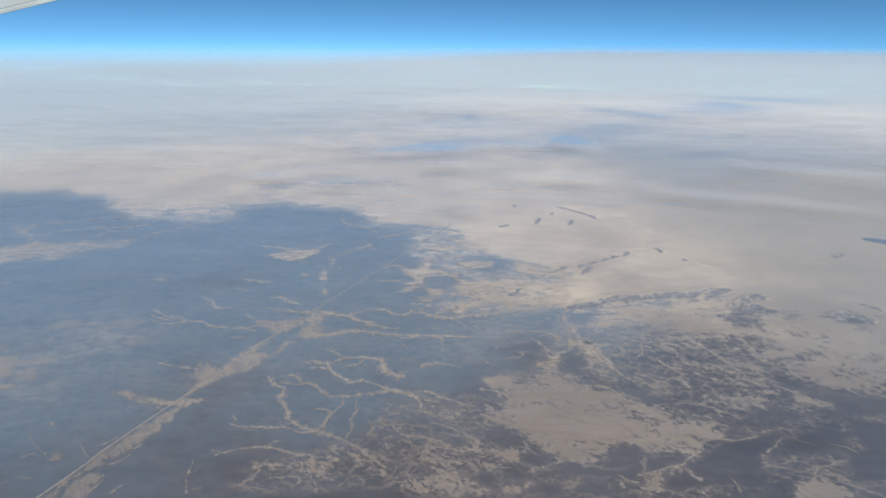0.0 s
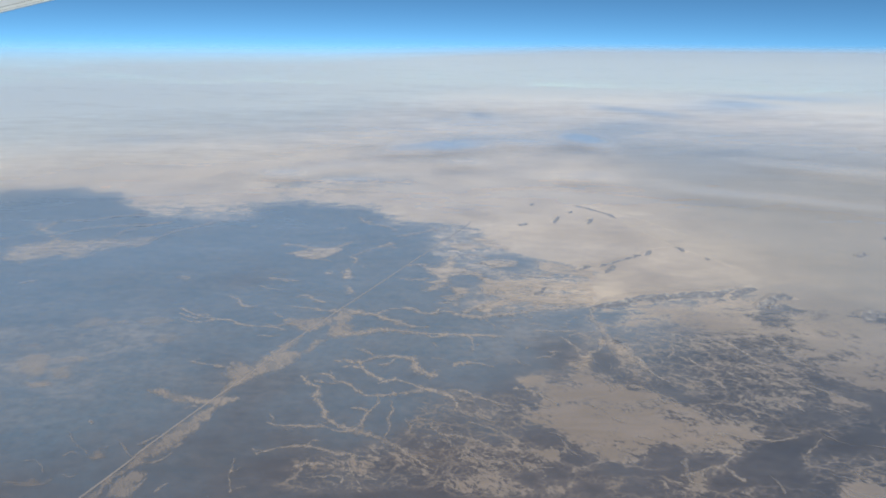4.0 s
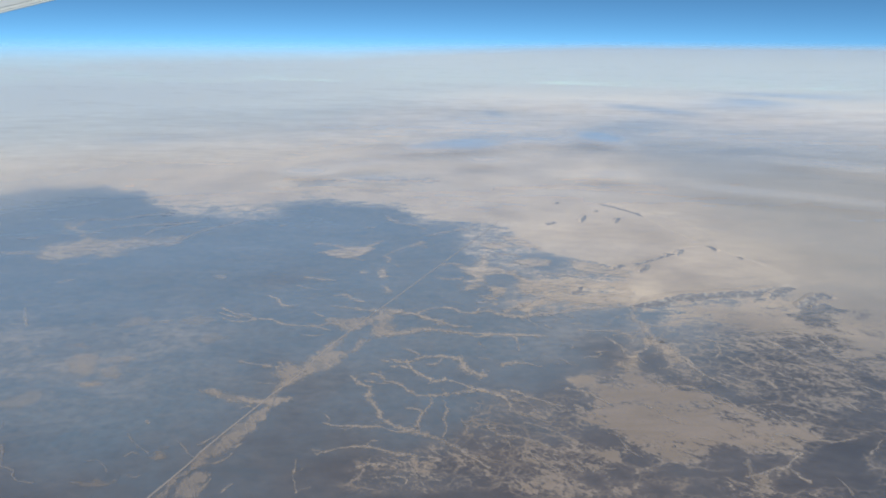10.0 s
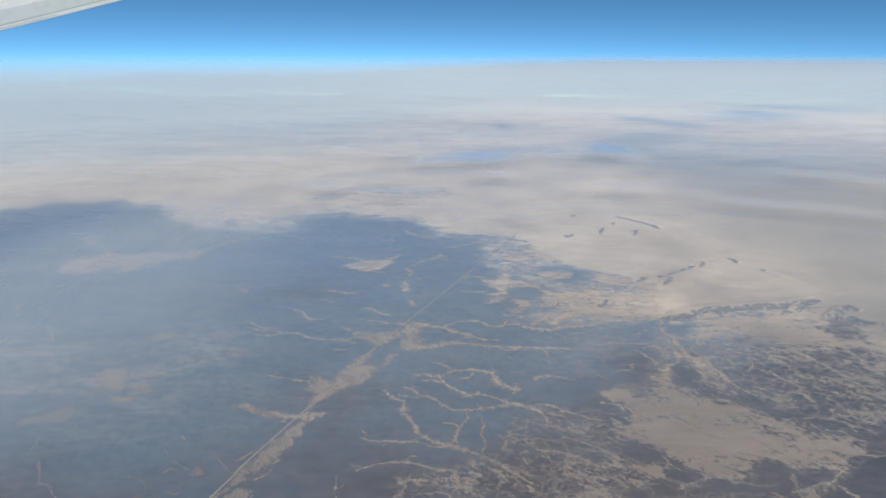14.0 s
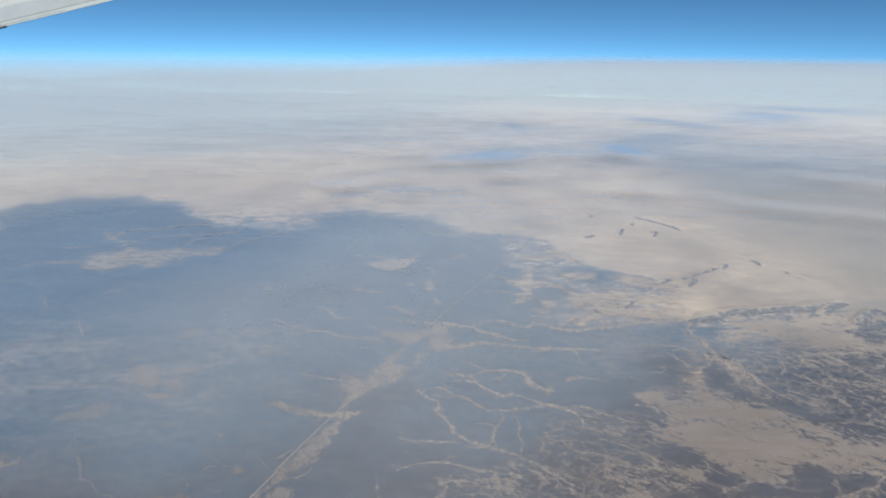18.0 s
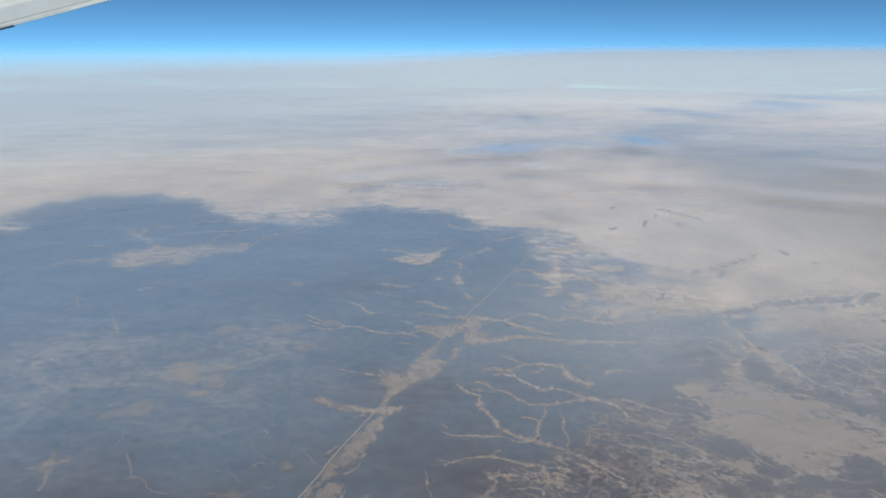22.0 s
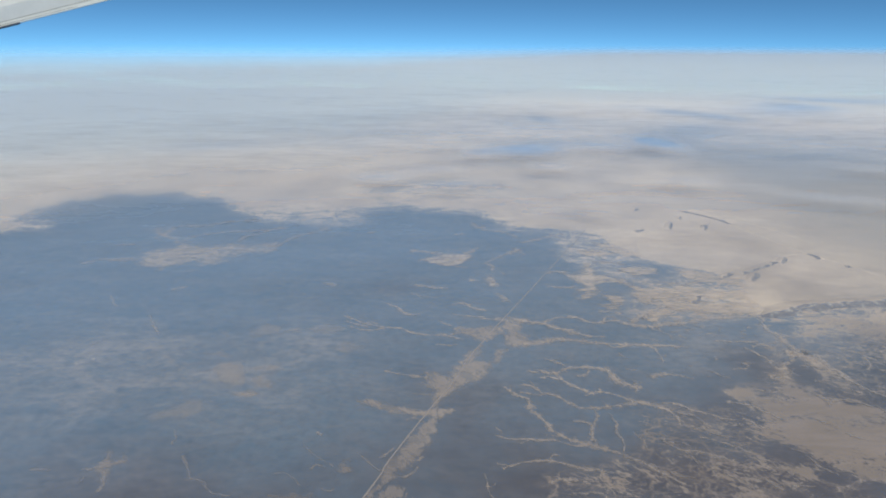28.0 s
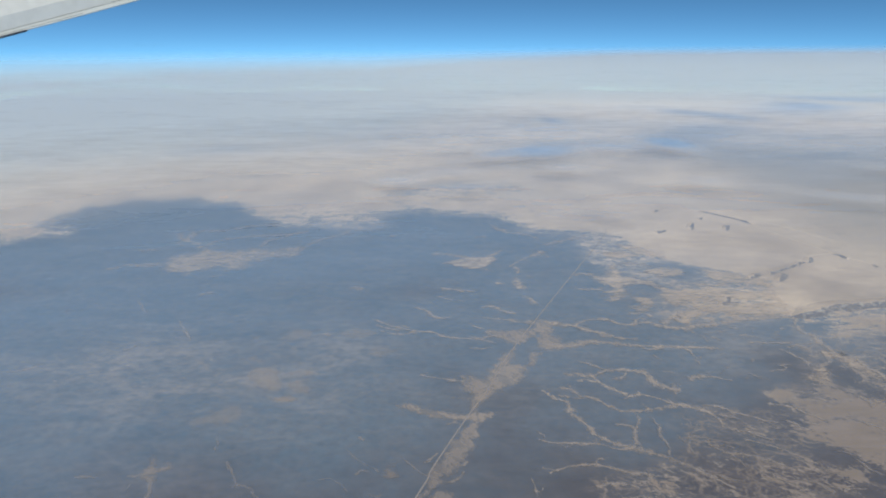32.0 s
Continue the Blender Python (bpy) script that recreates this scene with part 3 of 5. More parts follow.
def track(points, width):
    """A straight graded road with low shoulders."""
    line, way = curve_through(points, 2.0)
    side = np.stack([-way[:, 1], way[:, 0]], 1)
    across = np.array([-1.0, -0.85, -0.4, 0.0, 0.4, 0.85, 1.0]) * width * 0.5
    x, y = line[:, :1] + side[:, :1] * across, line[:, 1:] + side[:, 1:] * across
    z = rise(x, y) + np.array([0.1, 0.44, 0.46, 0.48, 0.46, 0.44, 0.1])
    mesh = sheet_mesh("road", x, y, z)
    if mesh.polygons[0].normal.z < 0:
        mesh.flip_normals()
    mesh.materials.append(TRACK)
    return tagged(new("road", mesh), "straight pale graded track across the dark plain", "road", kind="structure")


def part(name, mesh, material, parent, label=""):
    mesh.materials.append(material)
    ob = new(name, mesh)
    ob.parent = parent
    return tagged(ob, label)


def sand_ridge(points, width, height, label):
    """A low rounded swell of pale sand."""
    line, way = curve_through(points, 2.0)
    n = len(line)
    side = np.stack([-way[:, 1], way[:, 0]], 1)
    half = 0.5 * width * np.clip(1 + 0.6 * waver(n, 2.0, 12, next(seeds)), 0.4, 1.8)
    s = np.linspace(0, 1, n)
    ends = np.clip(np.minimum(s, 1 - s) * 6, 0.02, 1)
    across = np.array([-1.0, -0.6, -0.2, 0.1, 0.5, 1.0])
    x, y = line[:, :1] + side[:, :1] * half[:, None] * across, line[:, 1:] + side[:, 1:] * half[:, None] * across
    z = rise(x, y) + (height * ends)[:, None] * np.array([-0.15, 0.5, 0.95, 1.0, 0.5, -0.15])
    centre = Vector((x.mean(), y.mean(), float(z.mean())))
    mesh = sheet_mesh("sand_ridge", x - centre.x, y - centre.y, z - centre.z)
    if mesh.polygons[0].normal.z < 0:
        mesh.flip_normals()
    mesh.materials.append(RIDGE_SAND)
    ob = new("sand_ridge", mesh)
    ob.location = centre
    return tagged(ob, label, "ridge", "pale ridges of the plateau")


def escarpment(points, height, depth, label, back=9.0, gully=1.5):
    """A cliff of dark rock cut by gullies, under a pale cap that slopes back into the plain."""
    seed = next(seeds)
    line, way = curve_through(points, 0.8)
    n = len(line)
    side = np.stack([-way[:, 1], way[:, 0]], 1)
    if side[:, 1].mean() > 0:
        side = -side                                     # the face looks this way, towards the near plain
    centre = line.mean(0)
    base = float(rise(centre[:1], centre[1:])[0])
    s = np.linspace(0, 1, n)
    ends = np.clip(np.minimum(s, 1 - s) * 8, 0.05, 1)
    tall = height * ends * np.clip(1 + 0.5 * waver(n, 0.8, 9, seed), 0.35, 1.8)
    cut = gully * ends * (np.abs(waver(n, 0.8, 4.0, seed + 9)) * 2.2 + 0.6 * waver(n, 0.8, 15, seed + 30))
    foot = np.clip(1 + 0.6 * waver(n, 0.8, 6, seed + 77), 0.3, 2)

    def strip(profile):
        gx_ = np.stack([line[:, 0] + side[:, 0] * (d * (foot if d > 0 else ends) - cut * w) for d, h, w in profile], 1)
        gy_ = np.stack([line[:, 1] + side[:, 1] * (d * (foot if d > 0 else ends) - cut * w) for d, h, w in profile], 1)
        gz = rise(gx_, gy_) - base + np.stack([tall * h for d, h, w in profile], 1) + np.where(np.array([h for d, h, w in profile]) > 0, 0.0, -0.1)
        mesh = sheet_mesh("escarpment", gx_ - centre[0], gy_ - centre[1], gz)
        if sum(p.normal.z for p in mesh.polygons) < 0:
            mesh.flip_normals()
        return mesh

    thing = new("escarpment")
    thing.location = (centre[0], centre[1], base)
    tagged(thing, label, "cliff", "escarpments of the plateau")
    part("rock_face", strip([(depth, 0, 0.0), (depth * 0.55, 0.22, 0.4), (depth * 0.2, 0.55, 0.8), (0.05, 0.95, 1.0)]), ROCK, thing, "dark gullied rock face")
    part("cap", strip([(0.05, 0.95, 1.0), (-0.6, 1.0, 1.0), (-back * 0.4, 0.7, 0.5), (-back, 0.0, 0.0)]), CAP_SAND, thing, "pale sandy cap rock")
    return thing


def solid_sand():
    n = Nodes("cap_sand")
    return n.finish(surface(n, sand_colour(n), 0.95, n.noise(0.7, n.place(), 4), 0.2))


CAP_SAND = solid_sand()


def ridge_material():
    n = Nodes("ridge_sand")
    where = n.place(0, (2, 1, 1))
    base = n.mix(n.grain(0.25, where, 5, 0.65), colour(0.46, 0.375, 0.275), colour(0.57, 0.465, 0.345))
    return n.finish(surface(n, base, 0.95, n.noise(0.7, where, 4), 0.2))


RIDGE_SAND = ridge_material()


def lake(x, y, length, breadth, turn):
    """A flat dark blue sheet with an uneven edge."""
    rho, phi = np.meshgrid(np.linspace(0.02, 1, 6), np.linspace(0, 2 * math.pi, 49), indexing="ij")
    wavy_edge = np.array([1 + 0.25 * noise.fractal(Vector((1.5 * math.cos(a), 1.5 * math.sin(a), 4.2)), 0.7, 2.0, 3) for a in phi[0]])
    u, v = rho * wavy_edge * np.cos(phi) * length * 0.5, rho * wavy_edge * np.sin(phi) * breadth * 0.5
    c, s = math.cos(radians(turn)), math.sin(radians(turn))
    px, py = x + c * u - s * v, y + s * u + c * v
    mesh = sheet_mesh("lake", px, py, rise(px, py) + 0.3)
    if mesh.polygons[0].normal.z < 0:
        mesh.flip_normals()
    mesh.materials.append(dark_blue_material())
    return tagged(new("lake", mesh), "narrow dark blue patch in pale desert", "lake", kind="structure")


def scatter(name, count, corner, size, way, spread, lengths, widths, label, category, seed, cover=0.8):
    """Many short strips of sand in one piece of ground, too many to count."""
    luck = random.Random(seed)
    grids = []
    for k in range(count):
        x, y = corner[0] + luck.random() * size[0], corner[1] + luck.random() * size[1]
        a = radians(way + luck.gauss(0, spread))
        d = np.array([math.cos(a), math.sin(a)]) * luck.uniform(*lengths)
        side = np.array([-d[1], d[0]]) * luck.uniform(-0.2, 0.2)
        p = np.array([x, y])
        grids.append(ribbon_grid([p - d * 0.5, p + side, p + d * 0.5], luck.uniform(*widths), 1.6, 0.8, seed + k, (0.2, 0.2)))
    return joined_sheets(name, grids, WASH_SAND, label, category, kind="stuff", cover=cover)

# the belt of washes along the track
sand_sheet([(-77.3, 223.0), (-81.5, 216.6), (-84.5, 208.8), (-86.1, 203.3), (-87.3, 198.0), (-92.0, 196.4), (-96.3, 200.3), (-97.1, 198.1), (-94.9, 194.1), (-96.3, 190.8), (-93.8, 186.3), (-92.4, 181.9), (-93.3, 177.1), (-91.4, 176.2), (-88.9, 180.0), (-86.2, 185.3), (-83.4, 187.8), (-79.8, 192.8), (-75.8, 197.2), (-73.7, 201.6), (-72.6, 206.1), (-69.0, 212.8), (-67.6, 219.7), (-70.0, 220.5), (-73.0, 213.4), (-75.7, 207.7), (-78.4, 208.3), (-77.8, 216.9), (-75.8, 221.0)], "broad pale sand flat beside the straight track", 1.2, 0.62, WASH_SAND)
sand_sheet([(-60.6, 249.1), (-57.2, 245.7), (-59.7, 242.5), (-60.9, 237.8), (-60.2, 229.6), (-57.0, 226.2), (-61.6, 223.7), (-64.6, 221.4), (-68.0, 221.7), (-66.9, 228.0), (-67.5, 234.4), (-70.4, 234.8), (-71.6, 228.7), (-76.6, 225.1), (-80.8, 228.4), (-89.7, 236.0), (-85.4, 238.1), (-78.3, 238.6), (-71.3, 239.8), (-68.7, 245.9), (-66.4, 251.1)], "pale sand where several washes meet at the track", 1.6, 0.66, WASH_SAND)
sand_sheet([(-117.1, 177.8), (-113.1, 178.1), (-107.9, 177.1), (-103.0, 174.3), (-96.1, 173.5), (-90.9, 174.6), (-86.0, 174.9), (-86.2, 172.5), (-89.1, 169.3), (-90.8, 167.9), (-92.0, 169.8), (-94.7, 169.6), (-102.3, 170.3), (-107.3, 171.3), (-111.1, 174.4)], "pointed arm of pale sand across the track", 0.9, 0.7, WASH_SAND)
sand_sheet([(-91.9, 169.5), (-93.8, 167.1), (-95.1, 164.7), (-95.9, 160.7), (-97.6, 158.5), (-97.5, 154.8), (-99.5, 150.5), (-101.8, 146.3), (-103.5, 142.9), (-103.1, 138.7), (-104.0, 135.6), (-105.1, 133.3), (-105.9, 128.0), (-107.1, 124.2), (-104.0, 124.4), (-102.9, 133.4), (-101.1, 135.4), (-100.5, 138.2), (-97.8, 139.8), (-99.0, 141.7), (-96.5, 144.1), (-95.4, 146.5), (-93.3, 149.6), (-93.7, 153.6), (-92.0, 154.9), (-91.1, 159.6), (-89.4, 162.1), (-90.0, 166.4)], "long ragged strip of sand beside the track", 0.8, 0.62, WASH_SAND)
sand_sheet([(-102.0, 125.6), (-102.2, 131.9), (-100.0, 135.5), (-98.2, 136.5), (-96.4, 134.6), (-97.2, 131.6), (-95.7, 126.0)], "pale sand flat beside the track", 0.8, 0.66, WASH_SAND)
wash_system([
    ([(-95.2, 134.0), (-95.4, 130.9), (-96.0, 128.3)], 0.9, 1.0),
    ([(-88.5, 132.2), (-89.6, 130.6), (-90.6, 128.6)], 1.1, 1.1),
    ([(-97.1, 148.0), (-94.2, 147.6), (-92.5, 149.6)], 1.0, 1.1),
    ([(-98.0, 139.6), (-94.9, 141.5), (-93.6, 145.1)], 1.0, 0.7),
    ([(-104.7, 147.4), (-102.7, 150.2), (-101.2, 152.5)], 1.1, 0.8),
    ([(-93.2, 165.5), (-97.0, 168.4), (-99.9, 166.6)], 0.6, 0.7),
    ([(-95.3, 194.1), (-99.2, 194.6), (-104.0, 195.5), (-112.1, 197.8)], 2.7, 1.1),
    ([(-92.4, 182.6), (-95.4, 182.4), (-99.5, 182.8)], 1.5, 0.7),
    ([(-78.4, 228.1), (-85.4, 233.0), (-90.0, 229.9), (-95.5, 231.1)], 2.0, 1.5),
    ([(-86.2, 222.2), (-90.4, 220.9), (-95.1, 221.5)], 1.6, 1.0),
], "short feathery rills along the belt of sand", 0.6, 0.4, 0.4)
# washes that join from the plateau
wash_system([
    ([(-65.5, 222.9), (-55.2, 226.3), (-46.4, 230.2), (-32.6, 228.1), (-21.2, 228.0), (-9.9, 228.4), (1.8, 228.4)], 5.1, 2.6),
    ([(-14.4, 229.1), (-10.7, 225.3), (-9.7, 219.5), (-9.9, 213.8)], 1.7, 0.7),
    ([(-29.2, 227.9), (-25.7, 224.6), (-21.2, 226.5)], 1.6, 1.4),
], "long narrow sandy wash below the escarpment", 0.72, 0.5, 0.4)
wash_system([
    ([(-61.7, 246.5), (-52.7, 244.9), (-45.0, 240.2), (-35.1, 233.8), (-27.7, 233.9)], 6.9, 2.2),
    ([(-52.1, 243.7), (-47.8, 250.1), (-42.3, 252.5), (-36.1, 252.4), (-32.5, 248.4), (-26.1, 248.3), (-21.2, 251.1), (-15.9, 248.0), (-8.7, 245.0)], 2.1, 4.0),
    ([(-8.0, 245.1), (-1.8, 248.0), (6.9, 251.1), (11.9, 252.8), (18.6, 257.0), (28.9, 259.2), (42.6, 263.0)], 5.3, 3.6),
    ([(-5.6, 245.3), (-3.5, 240.9), (-0.9, 238.3), (-1.0, 233.4)], 1.4, 0.7),
    ([(2.1, 238.0), (5.4, 236.1)], 2.1, 1.6),
    ([(15.6, 234.8), (23.6, 234.9), (33.0, 236.2)], 1.6, 1.6),
    ([(-26.1, 248.3), (-23.2, 254.7), (-19.8, 252.5)], 1.3, 1.7),
], "long sandy wash that winds out from the plateau", 0.72, 0.7, 0.5)
# branching washes of the near plain
wash_system([
    ([(-69.2, 190.1), (-64.9, 185.5), (-60.9, 182.8)], 1.3, 2.9),
    ([(-60.9, 182.8), (-60.9, 178.5), (-58.9, 173.9), (-56.2, 168.9), (-53.0, 164.2), (-49.4, 162.1), (-44.0, 160.1), (-38.7, 157.7)], 3.2, 2.9),
    ([(-38.7, 157.7), (-35.7, 156.2), (-31.8, 153.8), (-27.3, 149.9), (-21.2, 144.4)], 3.3, 3.0),
    ([(-72.1, 161.6), (-68.9, 160.6), (-61.9, 160.3), (-55.2, 161.0), (-52.3, 159.8), (-48.1, 159.0), (-44.0, 160.1)], 0.8, 1.7),
    ([(-72.3, 165.8), (-70.4, 163.8), (-70.6, 161.1)], 0.6, 0.6),
    ([(-35.4, 176.4), (-34.8, 171.5), (-35.0, 166.8), (-34.6, 160.8), (-35.5, 157.4)], 0.9, 0.9),
], "branching sandy wash with a broad pale bend", 0.7, 0.7, 0.5)
wash_system([
    ([(-63.7, 192.5), (-59.4, 191.6), (-56.1, 187.3), (-51.9, 186.5), (-48.5, 182.3), (-45.3, 180.4), (-40.5, 179.8), (-36.9, 181.1), (-30.6, 182.6)], 1.9, 2.8),
    ([(-63.8, 187.8), (-59.6, 186.2), (-55.3, 186.2)], 2.0, 1.5),
    ([(-40.5, 179.8), (-40.1, 175.3), (-41.6, 171.9), (-42.3, 168.7), (-43.0, 164.9), (-43.0, 161.4)], 1.3, 1.7),
    ([(-48.1, 171.8), (-45.4, 172.0), (-42.2, 170.6)], 1.0, 1.5),
    ([(-30.6, 182.6), (-26.9, 184.0), (-23.9, 185.7), (-21.2, 184.8)], 2.4, 1.8),
], "branching sandy wash cut into stony ground", 0.7, 0.7, 0.5)
wash_system([
    ([(-51.4, 203.8), (-49.0, 197.7), (-46.6, 194.2), (-42.8, 192.1), (-40.2, 189.2), (-36.4, 190.3), (-30.9, 188.8), (-24.6, 185.2), (-19.3, 183.9), (-15.7, 180.6)], 1.3, 2.7),
    ([(-57.4, 203.8), (-54.1, 202.3), (-50.7, 201.7), (-47.7, 204.1), (-44.2, 206.6), (-37.9, 207.1), (-31.6, 205.8), (-29.7, 199.2), (-25.2, 195.5), (-21.6, 195.0)], 1.5, 4.3),
    ([(-56.3, 197.5), (-53.6, 198.9), (-49.8, 197.6)], 1.2, 1.5),
    ([(-43.1, 199.8), (-39.6, 201.7), (-38.6, 205.2)], 1.6, 1.0),
    ([(-53.7, 211.7), (-49.9, 210.6), (-45.9, 206.9)], 1.3, 1.3),
    ([(-36.7, 189.9), (-36.6, 193.0)], 0.8, 0.6),
    ([(-15.7, 180.6), (-14.3, 177.3), (-15.0, 173.0)], 1.8, 0.7),
    ([(-60.5, 203.1), (-57.0, 201.2)], 1.4, 1.1),
], "branching sandy wash round islands of dark gravel", 0.72, 0.6, 0.5)
wash_system([
    ([(-69.2, 147.1), (-65.3, 149.0), (-60.7, 150.6), (-58.2, 151.6), (-54.8, 150.8), (-51.3, 149.5), (-46.6, 148.5), (-41.5, 148.1)], 0.8, 2.8),
    ([(-58.1, 141.7), (-54.5, 143.4), (-50.3, 143.5), (-46.5, 142.1)], 1.7, 2.0),
    ([(-75.1, 143.7), (-74.3, 140.1), (-73.9, 136.9), (-72.7, 133.3), (-71.2, 130.0)], 0.5, 0.8),
    ([(-67.9, 132.4), (-70.3, 131.3), (-70.9, 130.0)], 0.7, 0.6),
    ([(-52.7, 137.7), (-47.6, 139.2), (-43.7, 137.9), (-44.1, 135.8)], 0.9, 1.0),
    ([(-57.5, 150.8), (-55.6, 153.7), (-53.6, 153.3)], 0.7, 0.8),
], "thin sandy washes beside a ragged sand flat", 0.68, 0.7, 0.5)
wash_system([
    ([(-22.9, 166.1), (-21.2, 162.4), (-17.9, 159.8), (-16.1, 156.6), (-15.2, 153.4)], 1.0, 0.5),
    ([(-30.0, 167.8), (-28.6, 163.6), (-27.9, 158.5)], 0.8, 0.5),
    ([(-19.5, 160.5), (-12.9, 159.6), (-8.0, 157.5), (-3.0, 154.9)], 1.7, 1.3),
    ([(-14.0, 185.7), (-8.2, 182.2), (-3.7, 180.2), (0.1, 178.1), (3.3, 177.7), (3.9, 173.8)], 3.0, 0.6),
    ([(-16.8, 201.9), (-10.9, 204.9), (-1.9, 203.0)], 4.1, 2.1),
    ([(4.6, 189.0), (9.2, 187.9), (13.5, 185.3)], 1.9, 1.4),
    ([(6.2, 178.9), (9.2, 174.8), (12.5, 173.5)], 1.4, 1.3),
    ([(-1.7, 163.3), (-5.8, 165.3), (-10.8, 168.0)], 1.4, 0.9),
    ([(-13.3, 148.9), (-8.6, 148.8), (-5.6, 147.0)], 1.0, 1.0),
], "parallel sandy rills in stony ground", 0.66, 0.7, 0.6)
wash_system([
    ([(43.8, 261.8), (40.8, 248.1), (44.4, 244.9), (43.2, 238.2), (44.2, 230.9), (45.3, 225.0), (50.7, 222.6)], 1.9, 4.7),
    ([(44.2, 230.9), (41.6, 225.7), (39.3, 221.6), (34.3, 216.5), (31.0, 209.1)], 1.4, 2.1),
    ([(14.1, 211.2), (18.9, 213.0), (21.5, 216.8), (17.9, 217.5)], 1.6, 1.4),
    ([(25.6, 229.3), (30.1, 221.8), (31.0, 212.6)], 1.6, 1.6),
    ([(50.7, 222.6), (51.2, 215.2), (52.3, 210.0), (53.7, 203.4), (57.5, 198.1), (59.0, 195.9)], 2.5, 1.9),
    ([(39.6, 192.9), (46.4, 193.4), (50.8, 189.3)], 1.9, 1.5),
    ([(28.7, 231.7), (33.6, 233.6), (36.5, 231.3)], 1.8, 2.0),
    ([(44.4, 244.9), (49.1, 241.4), (54.6, 244.7)], 2.3, 1.7),
    ([(52.3, 210.0), (46.5, 207.4), (39.8, 204.7)], 1.4, 1.5),
    ([(62.7, 232.0), (67.9, 228.9), (67.8, 221.1), (63.3, 215.3)], 2.2, 0.7),
    ([(71.8, 216.0), (73.5, 209.6), (78.5, 207.0)], 1.4, 1.4),
    ([(88.2, 230.6), (92.8, 226.1), (95.4, 217.9), (98.6, 211.6)], 2.2, 1.8),
], "winding sandy wash cut into dark ground below the cliffs", 0.66, 0.9, 0.9)
wash_system([
    ([(110.2, 236.5), (110.6, 227.6), (110.1, 219.2), (113.3, 212.9)], 1.8, 3.8),
    ([(75.4, 168.0), (78.8, 164.3), (84.2, 165.3), (88.7, 167.0)], 1.7, 0.9),
    ([(60.3, 150.9), (64.2, 155.2), (68.4, 158.6)], 1.0, 0.8),
    ([(47.3, 145.7), (54.4, 148.5), (60.3, 150.9)], 1.2, 1.4),
    ([(60.3, 150.9), (61.9, 148.4), (64.6, 144.6)], 1.6, 1.3),
    ([(86.9, 158.5), (90.4, 161.9), (95.4, 166.4)], 0.8, 0.7),
    ([(92.3, 211.1), (97.9, 210.3), (99.1, 204.7)], 1.9, 1.4),
], "sandy wash curving round dark ground", 0.62, 0.6, 0.5)
sand_sheet([(-6.1, 319.2), (3.4, 324.8), (15.9, 321.2), (11.5, 313.5), (-0.7, 307.9)], "ragged drift of sand at the edge of the plateau", 1.3, 0.8, FLAT_SAND)
sand_sheet([(-5.8, 293.2), (5.2, 290.2), (21.2, 296.5), (31.5, 291.0), (48.4, 292.6), (46.8, 282.6), (29.9, 281.1), (19.6, 283.9), (8.3, 279.1), (1.3, 274.9), (-4.2, 270.2), (-7.0, 277.8)], "ragged drift of sand at the edge of the plateau", 1.3, 0.8, FLAT_SAND)
sand_sheet([(4.2, 277.3), (18.2, 272.9), (34.3, 275.7), (47.2, 279.7), (43.9, 264.4), (31.7, 261.4), (16.8, 262.0), (7.0, 265.1)], "ragged drift of sand at the edge of the plateau", 1.3, 0.8, FLAT_SAND)
sand_sheet([(24.6, 323.0), (38.7, 316.9), (52.9, 311.2), (50.1, 298.3), (36.4, 303.6), (25.0, 307.7)], "ragged drift of sand at the edge of the plateau", 1.3, 0.8, FLAT_SAND)
sand_sheet([(-8.2, 252.9), (-0.7, 264.4), (4.8, 268.9), (7.2, 261.8), (-0.1, 254.8), (-5.4, 249.5)], "ragged drift of sand at the edge of the plateau", 1.3, 0.8, FLAT_SAND)
sand_sheet([(-27.2, 346.6), (-9.6, 352.7), (-4.3, 344.4), (-18.0, 338.9)], "ragged drift of sand at the edge of the plateau", 1.3, 0.8, FLAT_SAND)
sand_sheet([(-21.8, 280.2), (-10.5, 278.2), (-12.9, 269.5), (-19.1, 271.0)], "ragged drift of sand at the edge of the plateau", 1.3, 0.8, FLAT_SAND)
sand_sheet([(-14.4, 366.3), (-4.2, 363.7), (6.8, 351.0), (14.1, 340.9), (3.1, 344.1), (-8.0, 351.8)], "ragged drift of sand at the edge of the plateau", 1.3, 0.8, FLAT_SAND)
sand_sheet([(40.1, 232.6), (45.4, 227.0), (51.4, 221.2), (51.9, 212.1), (47.7, 211.8), (43.4, 219.1), (40.1, 225.1)], "ragged drift of sand at the edge of the plateau", 1.3, 0.8, FLAT_SAND)
sand_sheet([(24.8, 205.6), (30.3, 212.6), (35.2, 218.4), (35.2, 213.0), (32.7, 207.5), (27.9, 203.8)], "ragged drift of sand at the edge of the plateau", 1.3, 0.8, FLAT_SAND)
